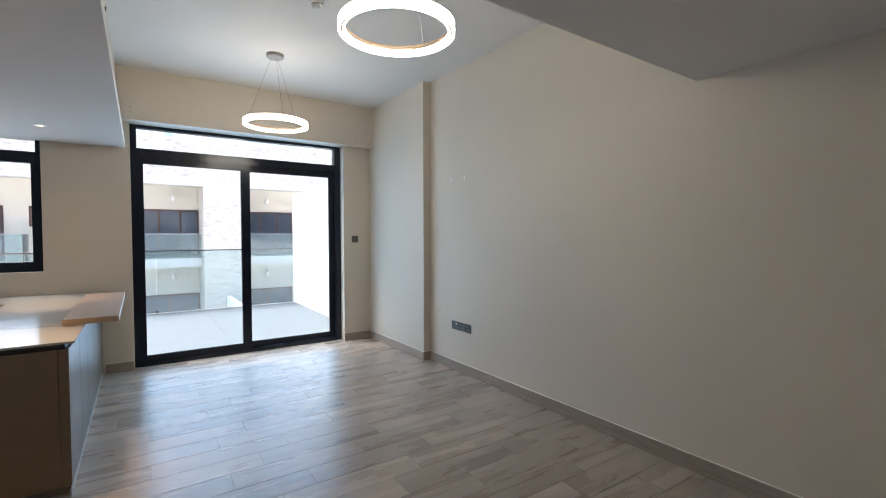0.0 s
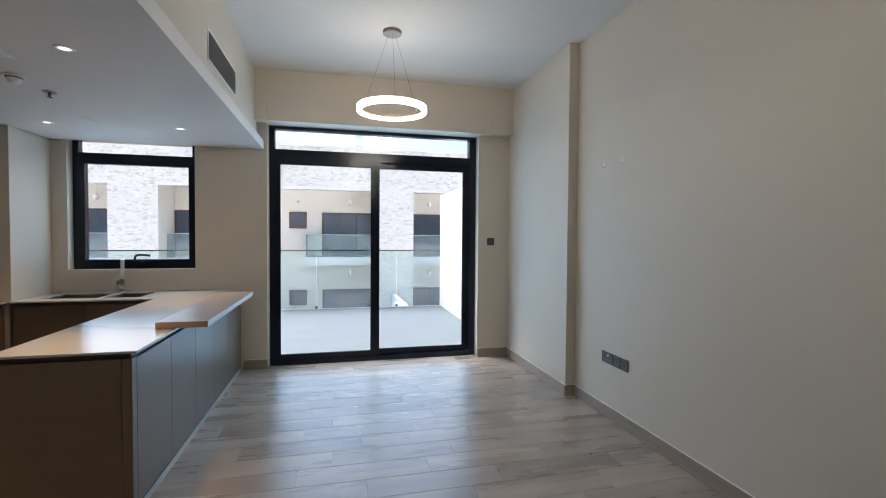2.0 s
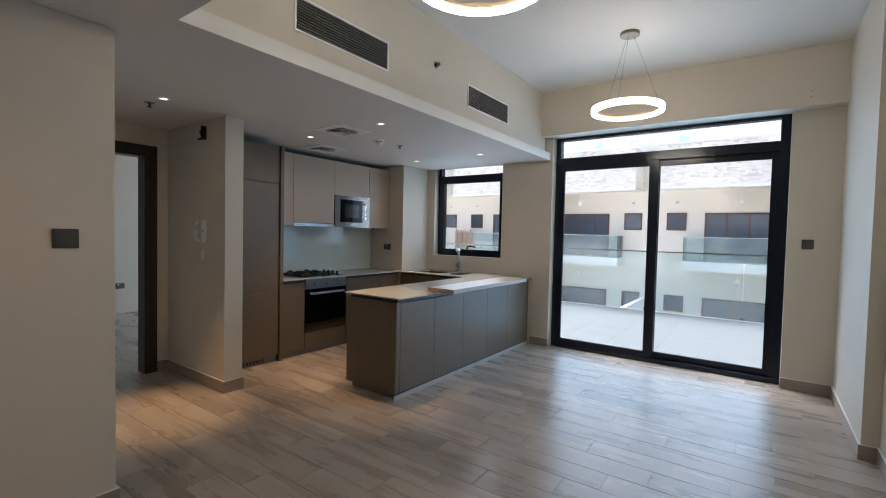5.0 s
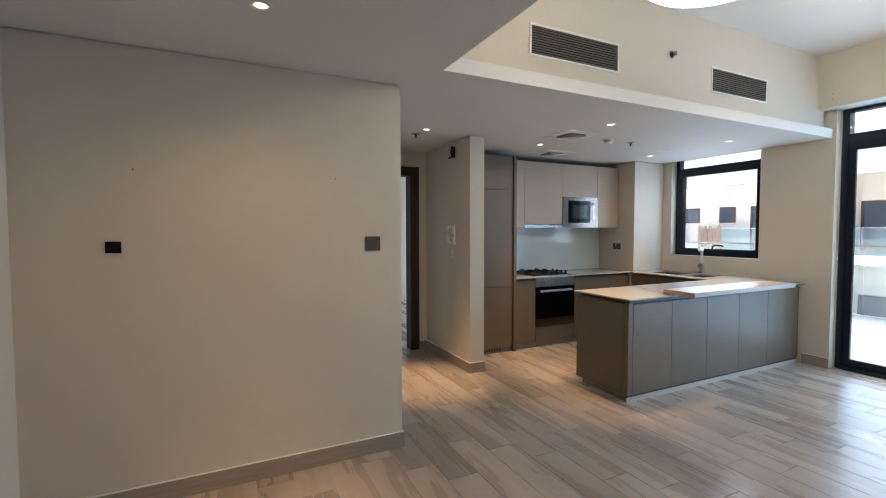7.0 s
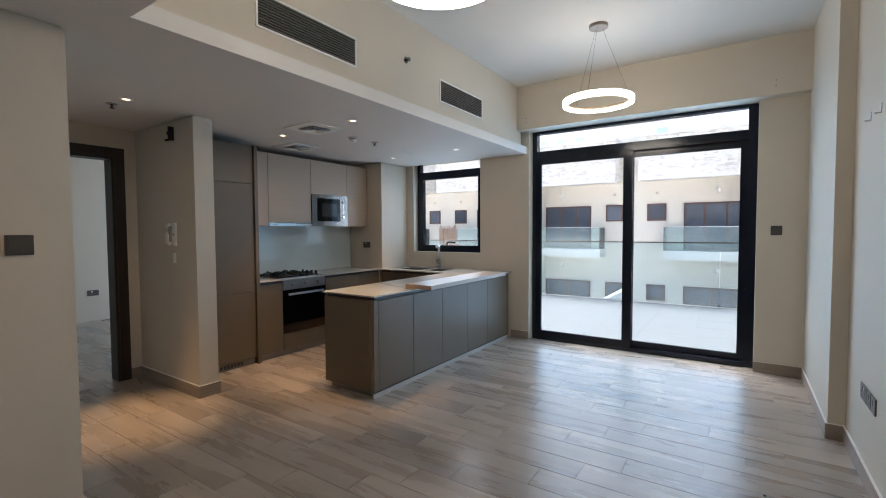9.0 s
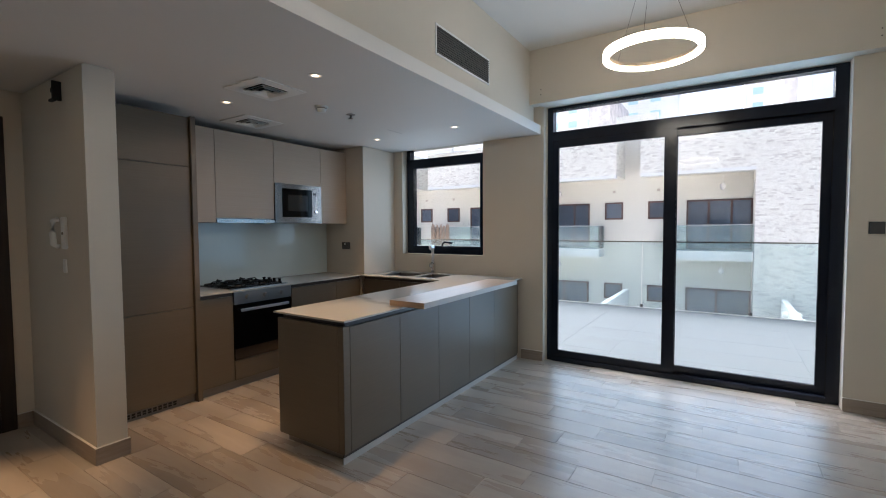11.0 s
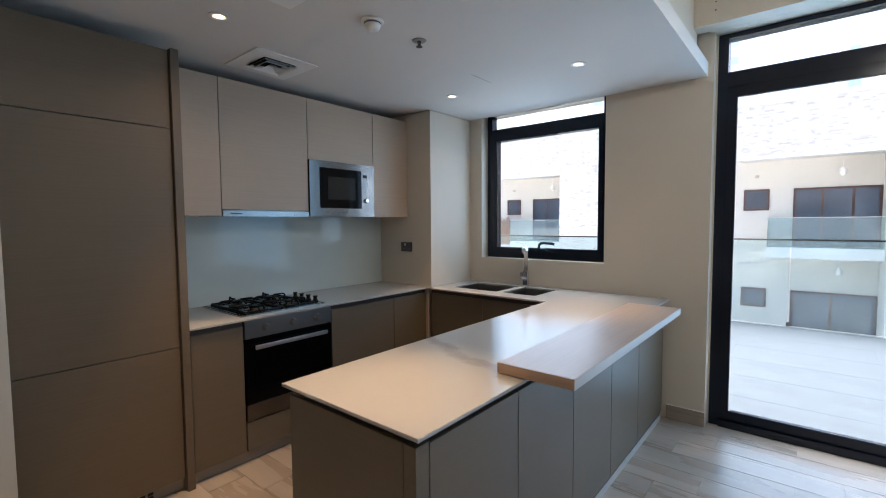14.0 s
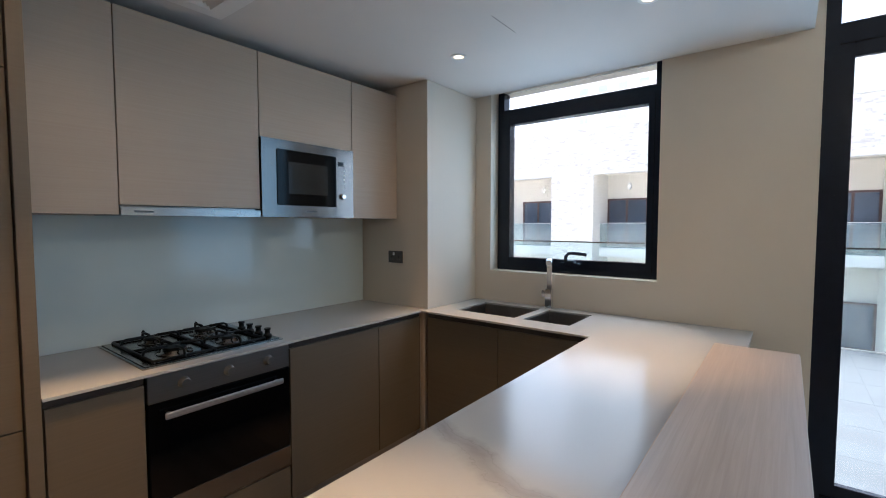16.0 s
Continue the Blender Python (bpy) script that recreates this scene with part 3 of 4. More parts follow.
def wall_unit(y0, y1, z0, label, extra=None):
    u = thing("wall_cabinet", KW + 0.17, (y0 + y1) / 2, z0, label, "cabinet", "kitchen wall units")
    part("carcass", box(KW + 0.003, -2.268, y0 + 0.001, y1 - 0.001, z0, 2.275), UPFRONT, u)
    # dark sheet added so the door seams read as shaded
    part("gap_shade_sheet", box(-2.268, -2.2665, y0 + 0.001, y1 - 0.001, z0, 2.275), PROFILE_GAP_SHADE, u, "dark sheet standing in for the shade in the gaps round the door")
    part("door", box(-2.266, -2.247, y0 + 0.0022, y1 - 0.0022, z0 - 0.003, 2.277, 0.001), UPFRONT, u)
    return u


wall_unit(4.385, 4.69, 1.455, "narrow beige wood-grain wall cabinet beside the tall unit")
wall_unit(4.69, 5.295, 1.495, "wide beige wood-grain wall cabinet above the cooker hood")
wall_unit(5.295, 5.90, 1.86, "beige wood-grain wall cabinet above the microwave")
wall_unit(5.90, 6.297, 1.455, "beige wood-grain wall cabinet against the corner column")


def hood():
    h = thing("cooker_hood", KW + 0.17, 4.99, 1.445, "slim stainless steel cooker hood under the wall cabinet", "cooker hood")
    part("body", box(KW + 0.01, -2.27, 4.695, 5.29, 1.452, 1.49), STEEL, h)
    part("front_strip", box(-2.268, -2.240, 4.693, 5.292, 1.449, 1.482, 0.002), HOODSTEEL, h)
    part("badge", box(-2.2402, -2.2392, 4.74, 4.81, 1.462, 1.469), PLATE, h, "small dark maker's mark")


hood()


def microwave():
    m = thing("microwave", KW + 0.17, 5.6, 1.455, "built-in stainless steel microwave with black glass door", "microwave")
    y0, y1, z0, z1, f = 5.298, 5.897, 1.452, 1.855, -2.247
    part("body", box(KW + 0.01, f - 0.02, y0 + 0.01, y1 - 0.01, z0 + 0.005, z1 - 0.005), CARCASS, m)
    part("trim_frame", boxes([(f - 0.02, f + 0.012, y0, y0 + 0.09, z0, z1), (f - 0.02, f + 0.012, y1 - 0.135, y1, z0, z1), (f - 0.02, f + 0.012, y0 + 0.09, y1 - 0.135, z0, z0 + 0.07),
        (f - 0.02, f + 0.012, y0 + 0.09, y1 - 0.135, z1 - 0.055, z1)], 0.0), STEEL, m)
    dr = part("microwave_door", box(f - 0.015, f + 0.016, y0 + 0.083, y1 - 0.13, z0 + 0.062, z1 - 0.048, 0.003), BLACKGLASS, m, "black glass microwave door")
    part("door_window", box(f + 0.016, f + 0.0175, y0 + 0.15, y1 - 0.195, z0 + 0.125, z1 - 0.11, 0.0005), OVENGLASS, dr)
    part("display", box(f + 0.012, f + 0.0135, y1 - 0.115, y1 - 0.075, z1 - 0.10, z1 - 0.075), BLACKGLASS, m)
    for i in range(5):
        part("button", turned([(0.004, 0), (0.004, 0.002)], (f + 0.012, y1 - 0.07, z1 - 0.125 - 0.026 * i), "x", 10), WHITEPLASTIC, m)
    part("knob", turned([(0.017, 0), (0.016, 0.014), (0.013, 0.017)], (f + 0.012, y1 - 0.085, z0 + 0.125), "x"), CHROME, m)
    part("badge", box(f + 0.012, f + 0.013, y0 + 0.26, y0 + 0.33, z0 + 0.03, z0 + 0.037), PLATE, m)


microwave()
single("splashback", box(KW, KW + 0.006, 4.385, COL_Y - 0.006, CT + 0.001, 1.452), SPLASH, KW, 5.3, 0.86, "pale grey-green back-painted glass splashback behind the hob", "splashback")


def front_y(name, y, x0, x1, z0, z1, mat, parent):
    return part(name, box(x0 + 0.002, x1 - 0.002, y, y + 0.019, z0, z1, 0.001), mat, parent)


def sink_unit():
    u = thing("base_cabinet", -1.4, 6.55, PZ, "dark-shaded taupe laminate sink base cabinet under the window", "cabinet", "kitchen base units")
    part("carcass", box(COL_X + 0.03, -0.92, 6.27, NORTH - 0.01, PZ, 0.62), CARCASS, u)
    front_y("door", 6.25, COL_X + 0.035, -1.42, PZ, TZ, BASEFRONT, u)
    front_y("door", 6.25, -1.42, -0.92, PZ, TZ, BASEFRONT, u)
    part("grip_profile", box(COL_X + 0.035, -0.92, 6.262, 6.268, TZ, 0.845), PROFILE_GAP_SHADE, u)
    part("corner_post", box(COL_X - 0.015, COL_X + 0.012, 6.243, 6.27, 0.0, 0.845, 0.001), POST, u, "pale champagne corner post")


sink_unit()

# peninsula
PE, PS, PW = -0.28, 4.28, -0.872


def peninsula():
    ys = [4.335, 4.81, 5.29, 5.775, 6.25, NORTH - 0.045]
    for a, b in zip(ys, ys[1:]):
        u = thing("peninsula_cabinet", (PE + PW) / 2, (a + b) / 2, 0.08, "taupe laminate peninsula cabinet with a flat door facing the living room", "cabinet", "peninsula units")
        part("carcass", box(PW + 0.02, PE - 0.02, a + 0.001, b - 0.001, 0.056, 0.82), CARCASS, u)
        part("door", box(PE - 0.019, PE, a + 0.0015, b - 0.0015, 0.056, 0.808, 0.001), BASEFRONT, u)
        part("back_panel", box(PW, PW + 0.019, a + 0.0015, b - 0.0015, 0.056, 0.808, 0.001), BASEFRONT, u)
    e = thing("end_panel", (PE + PW) / 2, PS, 0.056, "taupe laminate end panel of the kitchen peninsula", "panel")
    part("end_board", box(PW, PE - 0.047, PS, PS + 0.02, 0.056, 0.815, 0.001), BASEFRONT, e)
    part("return_board", box(PE - 0.045, PE, PS, 4.333, 0.056, 0.815, 0.001), BASEFRONT, e)
    p = thing("peninsula_plinth", (PE + PW) / 2, 5.5, 0, "pale metal-faced plinth under the peninsula cabinets", "plinth")
    part("front_board", box(PE - 0.012, PE - 0.002, PS - 0.005, NORTH - 0.06, 0, 0.038), KICK, p)
    # near-flush dark board that paints the shade under the fronts
    part("shadow_strip", box(PE - 0.014, PE - 0.006, PS - 0.003, NORTH - 0.06, 0.0385, 0.0555), PROFILE_GAP_SHADE, p, "dark strip standing in for the shade above the metal kick strip")
    part("end_board", box(PW + 0.04, PE - 0.014, PS + 0.04, PS + 0.055, 0, 0.055), PLINTH, p)
    part("back_board", box(PW + 0.04, PW + 0.055, PS + 0.057, 6.24, 0, 0.055), PLINTH, p)
    single("grip_channel", boxes([(PW + 0.03, PE - 0.02, PS + 0.025, PS + 0.03, 0.815, 0.845), (PE - 0.022, PE - 0.016, PS + 0.03, NORTH - 0.06, 0.81, 0.845), (PW + 0.016, PW + 0.022, PS + 0.03, 6.24, 0.81, 0.845)]), PROFILE_GAP_SHADE, (PE + PW) / 2, 5.5, 0.81, "dark recessed grip channel under the peninsula worktop", "profile")


peninsula()


def worktop():
    bm = bmesh.new()
    outline = [(KW + 0.001, 4.385), (COL_X, 4.385), (COL_X, 6.235), (-0.885, 6.235), (-0.885, 4.258), (-0.25, 4.258), (-0.25, NORTH - 0.003), (COL_X + 0.003, NORTH - 0.003), (COL_X + 0.003, COL_Y - 0.003), (KW + 0.001, COL_Y - 0.003)]
    vs = [bm.verts.new((x, y, 0.846)) for x, y in outline]
    f = bm.faces.new(vs)
    r = bmesh.ops.extrude_face_region(bm, geom=[f])
    bmesh.ops.translate(bm, verts=[v for v in r["geom"] if isinstance(v, bmesh.types.BMVert)], vec=(0, 0, CT - 0.846))
    bmesh.ops.recalc_face_normals(bm, faces=bm.faces)
    bmesh.ops.bevel(bm, geom=[e for e in bm.edges if abs(e.verts[0].co.z - e.verts[1].co.z) < 1e-4], offset=0.0015, segments=2, affect="EDGES")
    w = thing("worktop", -1.4, 5.6, 0.846, "white marble-look worktop with soft grey veins on the kitchen units", "worktop")
    o = part("slab", bm, STONE, w)
    cut = part("cutter", boxes([(-1.825, -1.395, 6.40, 6.76, 0.8, 0.9), (-1.338, -1.055, 6.40, 6.76, 0.8, 0.9)]), STONE, w)
    md = o.modifiers.new("cut", "BOOLEAN")
    md.operation, md.object, md.solver = "DIFFERENCE", cut, "EXACT"
    dg = bpy.context.evaluated_depsgraph_get()
    me = bpy.data.meshes.new_from_object(o.evaluated_get(dg))
    o.modifiers.clear()
    o.data = me
    bpy.data.objects.remove(cut)


worktop()


def sink():
    s = thing("double_sink", -1.4, 6.57, 0.70, "dark stainless steel double undermount sink under the kitchen window", "sink")
    for x0, x1 in ((-1.825, -1.395), (-1.338, -1.055)):
        a, b, c, d, z0, z1, t = x0 - 0.004, x1 + 0.004, 6.396, 6.764, 0.66, 0.8455, 0.003
        bm = boxes([(a, b, c, d, z0, z0 + t), (a, a + t, c, d, z0 + t, z1), (b - t, b, c, d, z0 + t, z1), (a + t, b - t, c, c + t, z0 + t, z1), (a + t, b - t, d - t, d, z0 + t, z1)])
        bowl = part("bowl", bm, SINKSTEEL, s)
        part("drain", turned([(0.04, 0), (0.04, 0.003), (0.02, 0.003), (0.018, 0.0015)], ((x0 + x1) / 2, 6.57, z0 + t), "z"), CHROME, bowl)


sink()


def tap():
    x, y = -1.367, 6.825
    t = thing("kitchen_tap", x, y, CT, "chrome square-bodied kitchen mixer tap behind the sink", "tap")
    part("base", turned([(0.026, 0), (0.026, 0.006), (0.022, 0.008)], (x, y, CT), "z"), CHROME, t)
    part("body", box(x - 0.022, x + 0.022, y - 0.022, y + 0.022, CT + 0.006, CT + 0.13, 0.004), CHROME, t)
    part("lever", box(x - 0.05, x - 0.0225, y - 0.014, y + 0.014, CT + 0.07, CT + 0.115, 0.004), CHROME, t)
    bm = boxes([(-0.016, 0.016, -0.016, 0.016, CT + 0.13, CT + 0.322), (-0.016, 0.016, -0.16, 0.016, CT + 0.300, CT + 0.330)], 0.003)
    turn = Matrix.Translation((x, y, 0)) @ Matrix.Rotation(radians(22), 4, "Z")
    bmesh.ops.transform(bm, matrix=turn, verts=bm.verts)
    part("spout", bm, CHROME, t)
    tip = turn @ Vector((0, -0.142, CT + 0.282))
    part("outlet", turned([(0.011, 0), (0.011, 0.02)], tuple(tip), "z", 16), CHROME, t)


tap()


def hob():
    h = thing("gas_hob", -2.29, 4.99, CT, "stainless steel four-burner gas hob with black cast iron grates", "hob")
    x0, x1, y0, y1 = -2.56, -2.045, 4.69, 5.265
    part("tray", box(x0, x1, y0, y1, CT + 0.001, CT + 0.010, 0.004), STEEL, h)
    part("tray_rim", boxes([(x0 - 0.008, x1 + 0.008, y0 - 0.008, y0, CT + 0.001, CT + 0.007), (x0 - 0.008, x1 + 0.008, y1, y1 + 0.008, CT + 0.001, CT + 0.007), (x0 - 0.008, x0, y0, y1, CT + 0.001, CT + 0.007), (x1, x1 + 0.008, y0, y1, CT + 0.001, CT + 0.007)]), HOODSTEEL, h, "bright bevelled rim of the hob tray")
    for i, (cx, cy, r) in enumerate([(-2.18, 4.85, 0.05), (-2.43, 4.85, 0.036), (-2.18, 5.08, 0.036), (-2.43, 5.08, 0.045)]):
        b = part("burner", turned([(r + 0.02, 0), (r + 0.018, 0.006), (r, 0.008), (r, 0.017)], (cx, cy, CT + 0.009), "z"), STEEL, h)
        part("burner_cap", turned([(r - 0.006, 0), (r - 0.004, 0.006), (r - 0.012, 0.010)], (cx, cy, CT + 0.026), "z"), IRON, b, "black burner cap")
    for gy0, gy1 in ((4.73, 4.965), (4.97, 5.20)):
        bm = bmesh.new()
        z, up = CT + 0.017, 0.026
        a, b, c, d = -2.535, -2.075, gy0, gy1
        tube([(a, c, z), (b, c, z), (b, d, z), (a, d, z), (a, c, z)], 0.0065, bm, 6)
        mx, my = (a + b) / 2, (c + d) / 2
        tube([(mx, c, z), (mx, d, z)], 0.006, bm, 6)
        for bx, lo, hi in ((-2.18, mx, b), (-2.43, a, mx)):
            for dx, dy in ((1, 0), (-1, 0), (0, 1), (0, -1)):
                ex = {1: hi, -1: lo}.get(dx, bx)
                ey = {1: d, -1: c}.get(dy, my)
                tube([(ex, ey, z), (ex - dx * 0.004, ey - dy * 0.004, z + up * 0.7), (ex - dx * 0.018, ey - dy * 0.018, z + up), (bx + dx * 0.026, my + dy * 0.026, z + up)], 0.006, bm, 6)
        for py in (c, my, d):
            for px in (a, b):
                tube([(px, py, CT + 0.009), (px, py, z)], 0.006, bm, 6)
        tube([(a, my, z), (a, my, z + 0.026), (a + 0.010, my, z + 0.034), (a + 0.020, my, z + 0.031)], 0.005, bm, 6)
        part("pan_grate", bm, IRON, h)
    for i in range(4):
        part("knob", turned([(0.02, 0), (0.019, 0.01), (0.0135, 0.012), (0.012, 0.03), (0.016, 0.032), (0.015, 0.04)], (-2.12 - 0.082 * i, 5.243, CT + 0.010), "z", 18), IRON, h)


hob()


def bar_top():
    b = thing("bar_top", -0.2, 5.55, 0.862, "pale wood-grain breakfast bar board lying on the peninsula worktop", "bar top")
    part("board", box(-0.36, -0.073, 4.803, 6.305, CT + 0.003, CT + 0.040, 0.001), BARWOOD, b)
    part("edge_band", boxes([(-0.36, -0.071, 4.800, 4.8025, CT + 0.003, CT + 0.039), (-0.362, -0.3602, 4.80, 6.305, CT + 0.003, CT + 0.039)]), BAREDGE, b, "warm brown wood edge band")
    part("edge_strip", box(-0.0728, -0.071, 4.803, 6.305, CT + 0.003, CT + 0.039), PALEEDGE, b, "pale grey edge band")


bar_top()


# pendant rings
def ring_lamp(x, y, z, r, label):
    l = thing("ring_pendant", x, y, HIGH, label, "pendant lamp", "ring pendants")
    part("canopy", turned([(0.075, -0.028), (0.078, -0.026), (0.078, 0)], (x, y, HIGH), "z", 32), NICKEL, l, "satin nickel ceiling rose")
    b = part("band", ring_band(x, y, z - 0.024, z + 0.030, r - 0.010, r), HOOP, l, "champagne coloured metal hoop")
    part("diffuser", ring_band(x, y, z - 0.024, z + 0.020, r + 0.0005, r + 0.012), GLOW, l, "glowing warm white outer strip")
    part("diffuser", ring_band(x, y, z - 0.024, z - 0.002, r - 0.020, r - 0.0105), GLOW, l, "glowing warm white inner strip")
    for k in range(3):
        a = 2 * math.pi * k / 3 + 0.5
        part("wire", tube([(x + 0.03 * math.cos(a), y + 0.03 * math.sin(a), HIGH - 0.02), (x + (r - 0.004) * math.cos(a), y + (r - 0.004) * math.sin(a), z + 0.02)], 0.0012, None, 5), STEEL, l)


ring_lamp(1.155, 5.585, 2.50, 0.280, "white ring pendant lamp, lit, hanging near the terrace door")
ring_lamp(1.15, 3.15, 2.475, 0.280, "white ring pendant lamp, lit, hanging over the living room")


# ceiling fittings
def downlight(x, y, power, spill=2.2):
    d = thing("downlight", x, y, LOW, "small round recessed downlight glowing warm in the low ceiling", "downlight", "ceiling downlights")
    part("trim_ring", ring_band(x, y, LOW - 0.004, LOW - 0.0005, 0.030, 0.044, 32), WHITEPLASTIC, d)
    # reflector ring glows to imitate light reflected from the lens
    part("reflector_ring", ring_band(x, y, LOW - 0.003, LOW - 0.0005, 0.021, 0.0298, 32), REFLECTOR_GLOW, d, "downlight reflector ring with its reflected lamplight put in as a dim glow")
    part("lens", turned([(0.0208, -0.002), (0.0208, -0.0005)], (x, y, LOW), "z", 24), DISC, d)
    ld = bpy.data.lights.new("downlight_beam", "SPOT")
    ld.energy, ld.color, ld.spot_size, ld.spot_blend, ld.shadow_soft_size = DOWNLIGHT_POWER * power, SPOT_COLOUR, radians(37 if 2 < y < 3.5 else 50), 1.0, 0.03
    s = new("downlight_beam", ld)
    s.matrix_world = look((x, y, LOW - 0.012), (x, y + 0.001, 0))
    sp = bpy.data.lights.new("downlight_spill", "SPOT")
    sp.energy, sp.color, sp.spot_size, sp.spot_blend, sp.shadow_soft_size = spill * power, SPOT_COLOUR, radians(140), 1.0, 0.03
    w = new("downlight_spill", sp)
    w.matrix_world = s.matrix_world


for x, y, p, spread in ((-1.47, 3.01, 1.15, 0.3), (-1.605, 4.42, 0.75, 2.2), (-0.60, 4.39, 0.6, 2.2), (-1.605, 6.12, 0.4, 2.2), (-0.61, 6.08, 0.45, 2.2), (0.29, 1.49, 0.4, 8.0)):
    downlight(x, y, p, spread)


def ceiling_vent(x, y, r):
    v = thing("ceiling_vent", x, y, LOW, "square white ceiling air diffuser with stepped vanes", "air vent", "ceiling vents")
    rim = 0.085
    part("rim", boxes([(x - r, x + r, y - r, y - r + rim, LOW - 0.007, LOW - 0.0005), (x - r, x + r, y + r - rim, y + r, LOW - 0.007, LOW - 0.0005),
        (x - r, x - r + rim, y - r + rim, y + r - rim, LOW - 0.007, LOW - 0.0005), (x + r - rim, x + r, y - r + rim, y + r - rim, LOW - 0.007, LOW - 0.0005)]), WHITEPLASTIC, v)
    # flat dark sheet on the ceiling imitates the shaded duct
    part("duct_shade_sheet", box(x - r + rim, x + r - rim, y - r + rim, y + r - rim, LOW - 0.0015, LOW - 0.0005), OPENING_SHADE, v)
    for q0, q1, drop in ((r - 0.087, r - 0.107, 0.016), (r - 0.113, r - 0.133, 0.020), (r - 0.140, 0.010, 0.024)):
        bm = bmesh.new()
        hi = [bm.verts.new((x + sx * q0, y + sy * q0, LOW - 0.004 - drop)) for sx, sy in ((-1, -1), (1, -1), (1, 1), (-1, 1))]
        lo = [bm.verts.new((x + sx * q1, y + sy * q1, LOW - 0.004)) for sx, sy in ((-1, -1), (1, -1), (1, 1), (-1, 1))]
        for i in range(4):
            bm.faces.new((lo[i], hi[i], hi[(i + 1) % 4], lo[(i + 1) % 4]))
        if q1 < 0.02:
            bm.faces.new(lo)
        part("vane", bm, WHITEPLASTIC, v)


ceiling_vent(-1.10, 4.395, 0.19)
ceiling_vent(-2.0, 4.90, 0.19)


def detector(x, y, z, label):
    d = thing("smoke_detector", x, y, z, label, "smoke detector", "smoke detectors")
    part("base", turned([(0.05, -0.012), (0.052, -0.010), (0.052, 0)], (x, y, z), "z"), WHITEPLASTIC, d)
    part("head", turned([(0.012, -0.046), (0.028, -0.043), (0.036, -0.03), (0.040, -0.0125)], (x, y, z), "z"), WHITEPLASTIC, d)
    part("sensor_slot", turned([(0.0385, -0.020), (0.0400, -0.018), (0.0406, -0.014)], (x, y, z), "z"), GREYVANE, d)


detector(-1.11, 4.90, LOW, "round white smoke detector on the low kitchen ceiling")
detector(1.17, 4.42, HIGH, "round white smoke detector on the high ceiling")


def sprinkler(x, y):
    s = thing("sprinkler", x, y, LOW, "small chrome sprinkler head in the low ceiling", "sprinkler", "ceiling sprinklers")
    part("escutcheon", turned([(0.034, -0.004), (0.038, 0)], (x, y, LOW), "z"), NICKEL, s)
    part("frame_arms", turned([(0.004, -0.03), (0.009, -0.02), (0.010, -0.002)], (x, y, LOW), "z", 12), STEEL, s)
    part("deflector", turned([(0.017, -0.033), (0.017, -0.0305)], (x, y, LOW), "z", 16), STEEL, s)


sprinkler(-1.10, 5.21)
sprinkler(-1.69, 3.0)


def fascia_sprinkler():
    x, y, z = -0.12, 4.53, 2.80
    s = thing("side_sprinkler", x, y, z, "small chrome side-wall sprinkler head on the ceiling fascia", "sprinkler")
    part("escutcheon", turned([(0.028, 0), (0.026, 0.004)], (x, y, z), "x"), STEEL, s)
    part("frame_arms", turned([(0.011, 0.004), (0.008, 0.03)], (x, y, z), "x", 12), STEEL, s)
    part("deflector", turned([(0.018, 0.03), (0.018, 0.034)], (x, y, z), "x", 16), STEEL, s)


fascia_sprinkler()


def air_grille(y0, y1, z0, z1):
    x = -0.12
    g = thing("air_grille", x, (y0 + y1) / 2, z0, "rectangular wall air grille with thin horizontal slats", "air grille", "fascia air grilles")
    b = 0.013
    part("frame", boxes([(x, x + 0.008, y0, y1, z0, z0 + b), (x, x + 0.008, y0, y1, z1 - b, z1), (x, x + 0.008, y0, y0 + b, z0 + b, z1 - b), (x, x + 0.008, y1 - b, y1, z0 + b, z1 - b)]), WHITEPLASTIC, g)
    # dark sheet stands in for the shaded space behind the slats
    part("backing", box(x + 0.0005, x + 0.002, y0 + b, y1 - b, z0 + b, z1 - b), OPENING_SHADE, g)
    n = 11
    for i in range(n):
        z = z0 + b + (z1 - z0 - 2 * b) * (i + 0.5) / n
        part("slat", box(x + 0.002, x + 0.013, y0 + b, y1 - b, z - 0.003, z + 0.0015), GREYVANE, g)


air_grille(5.02, 5.82, 2.575, 2.785)
air_grille(3.15, 3.95, 2.565, 2.775)


single("ceiling_hairline", box(-0.0015, 0.0015, -0.108, 0.108, LOW - 0.0012, LOW - 0.0004), GREYVANE, 0, 0, LOW, "fine grey hairline crack in the ceiling paint", "crack")
bpy.data.objects["ceiling_hairline"].matrix_world = pose(-1.205, 5.925, LOW, 0, 0, 0)

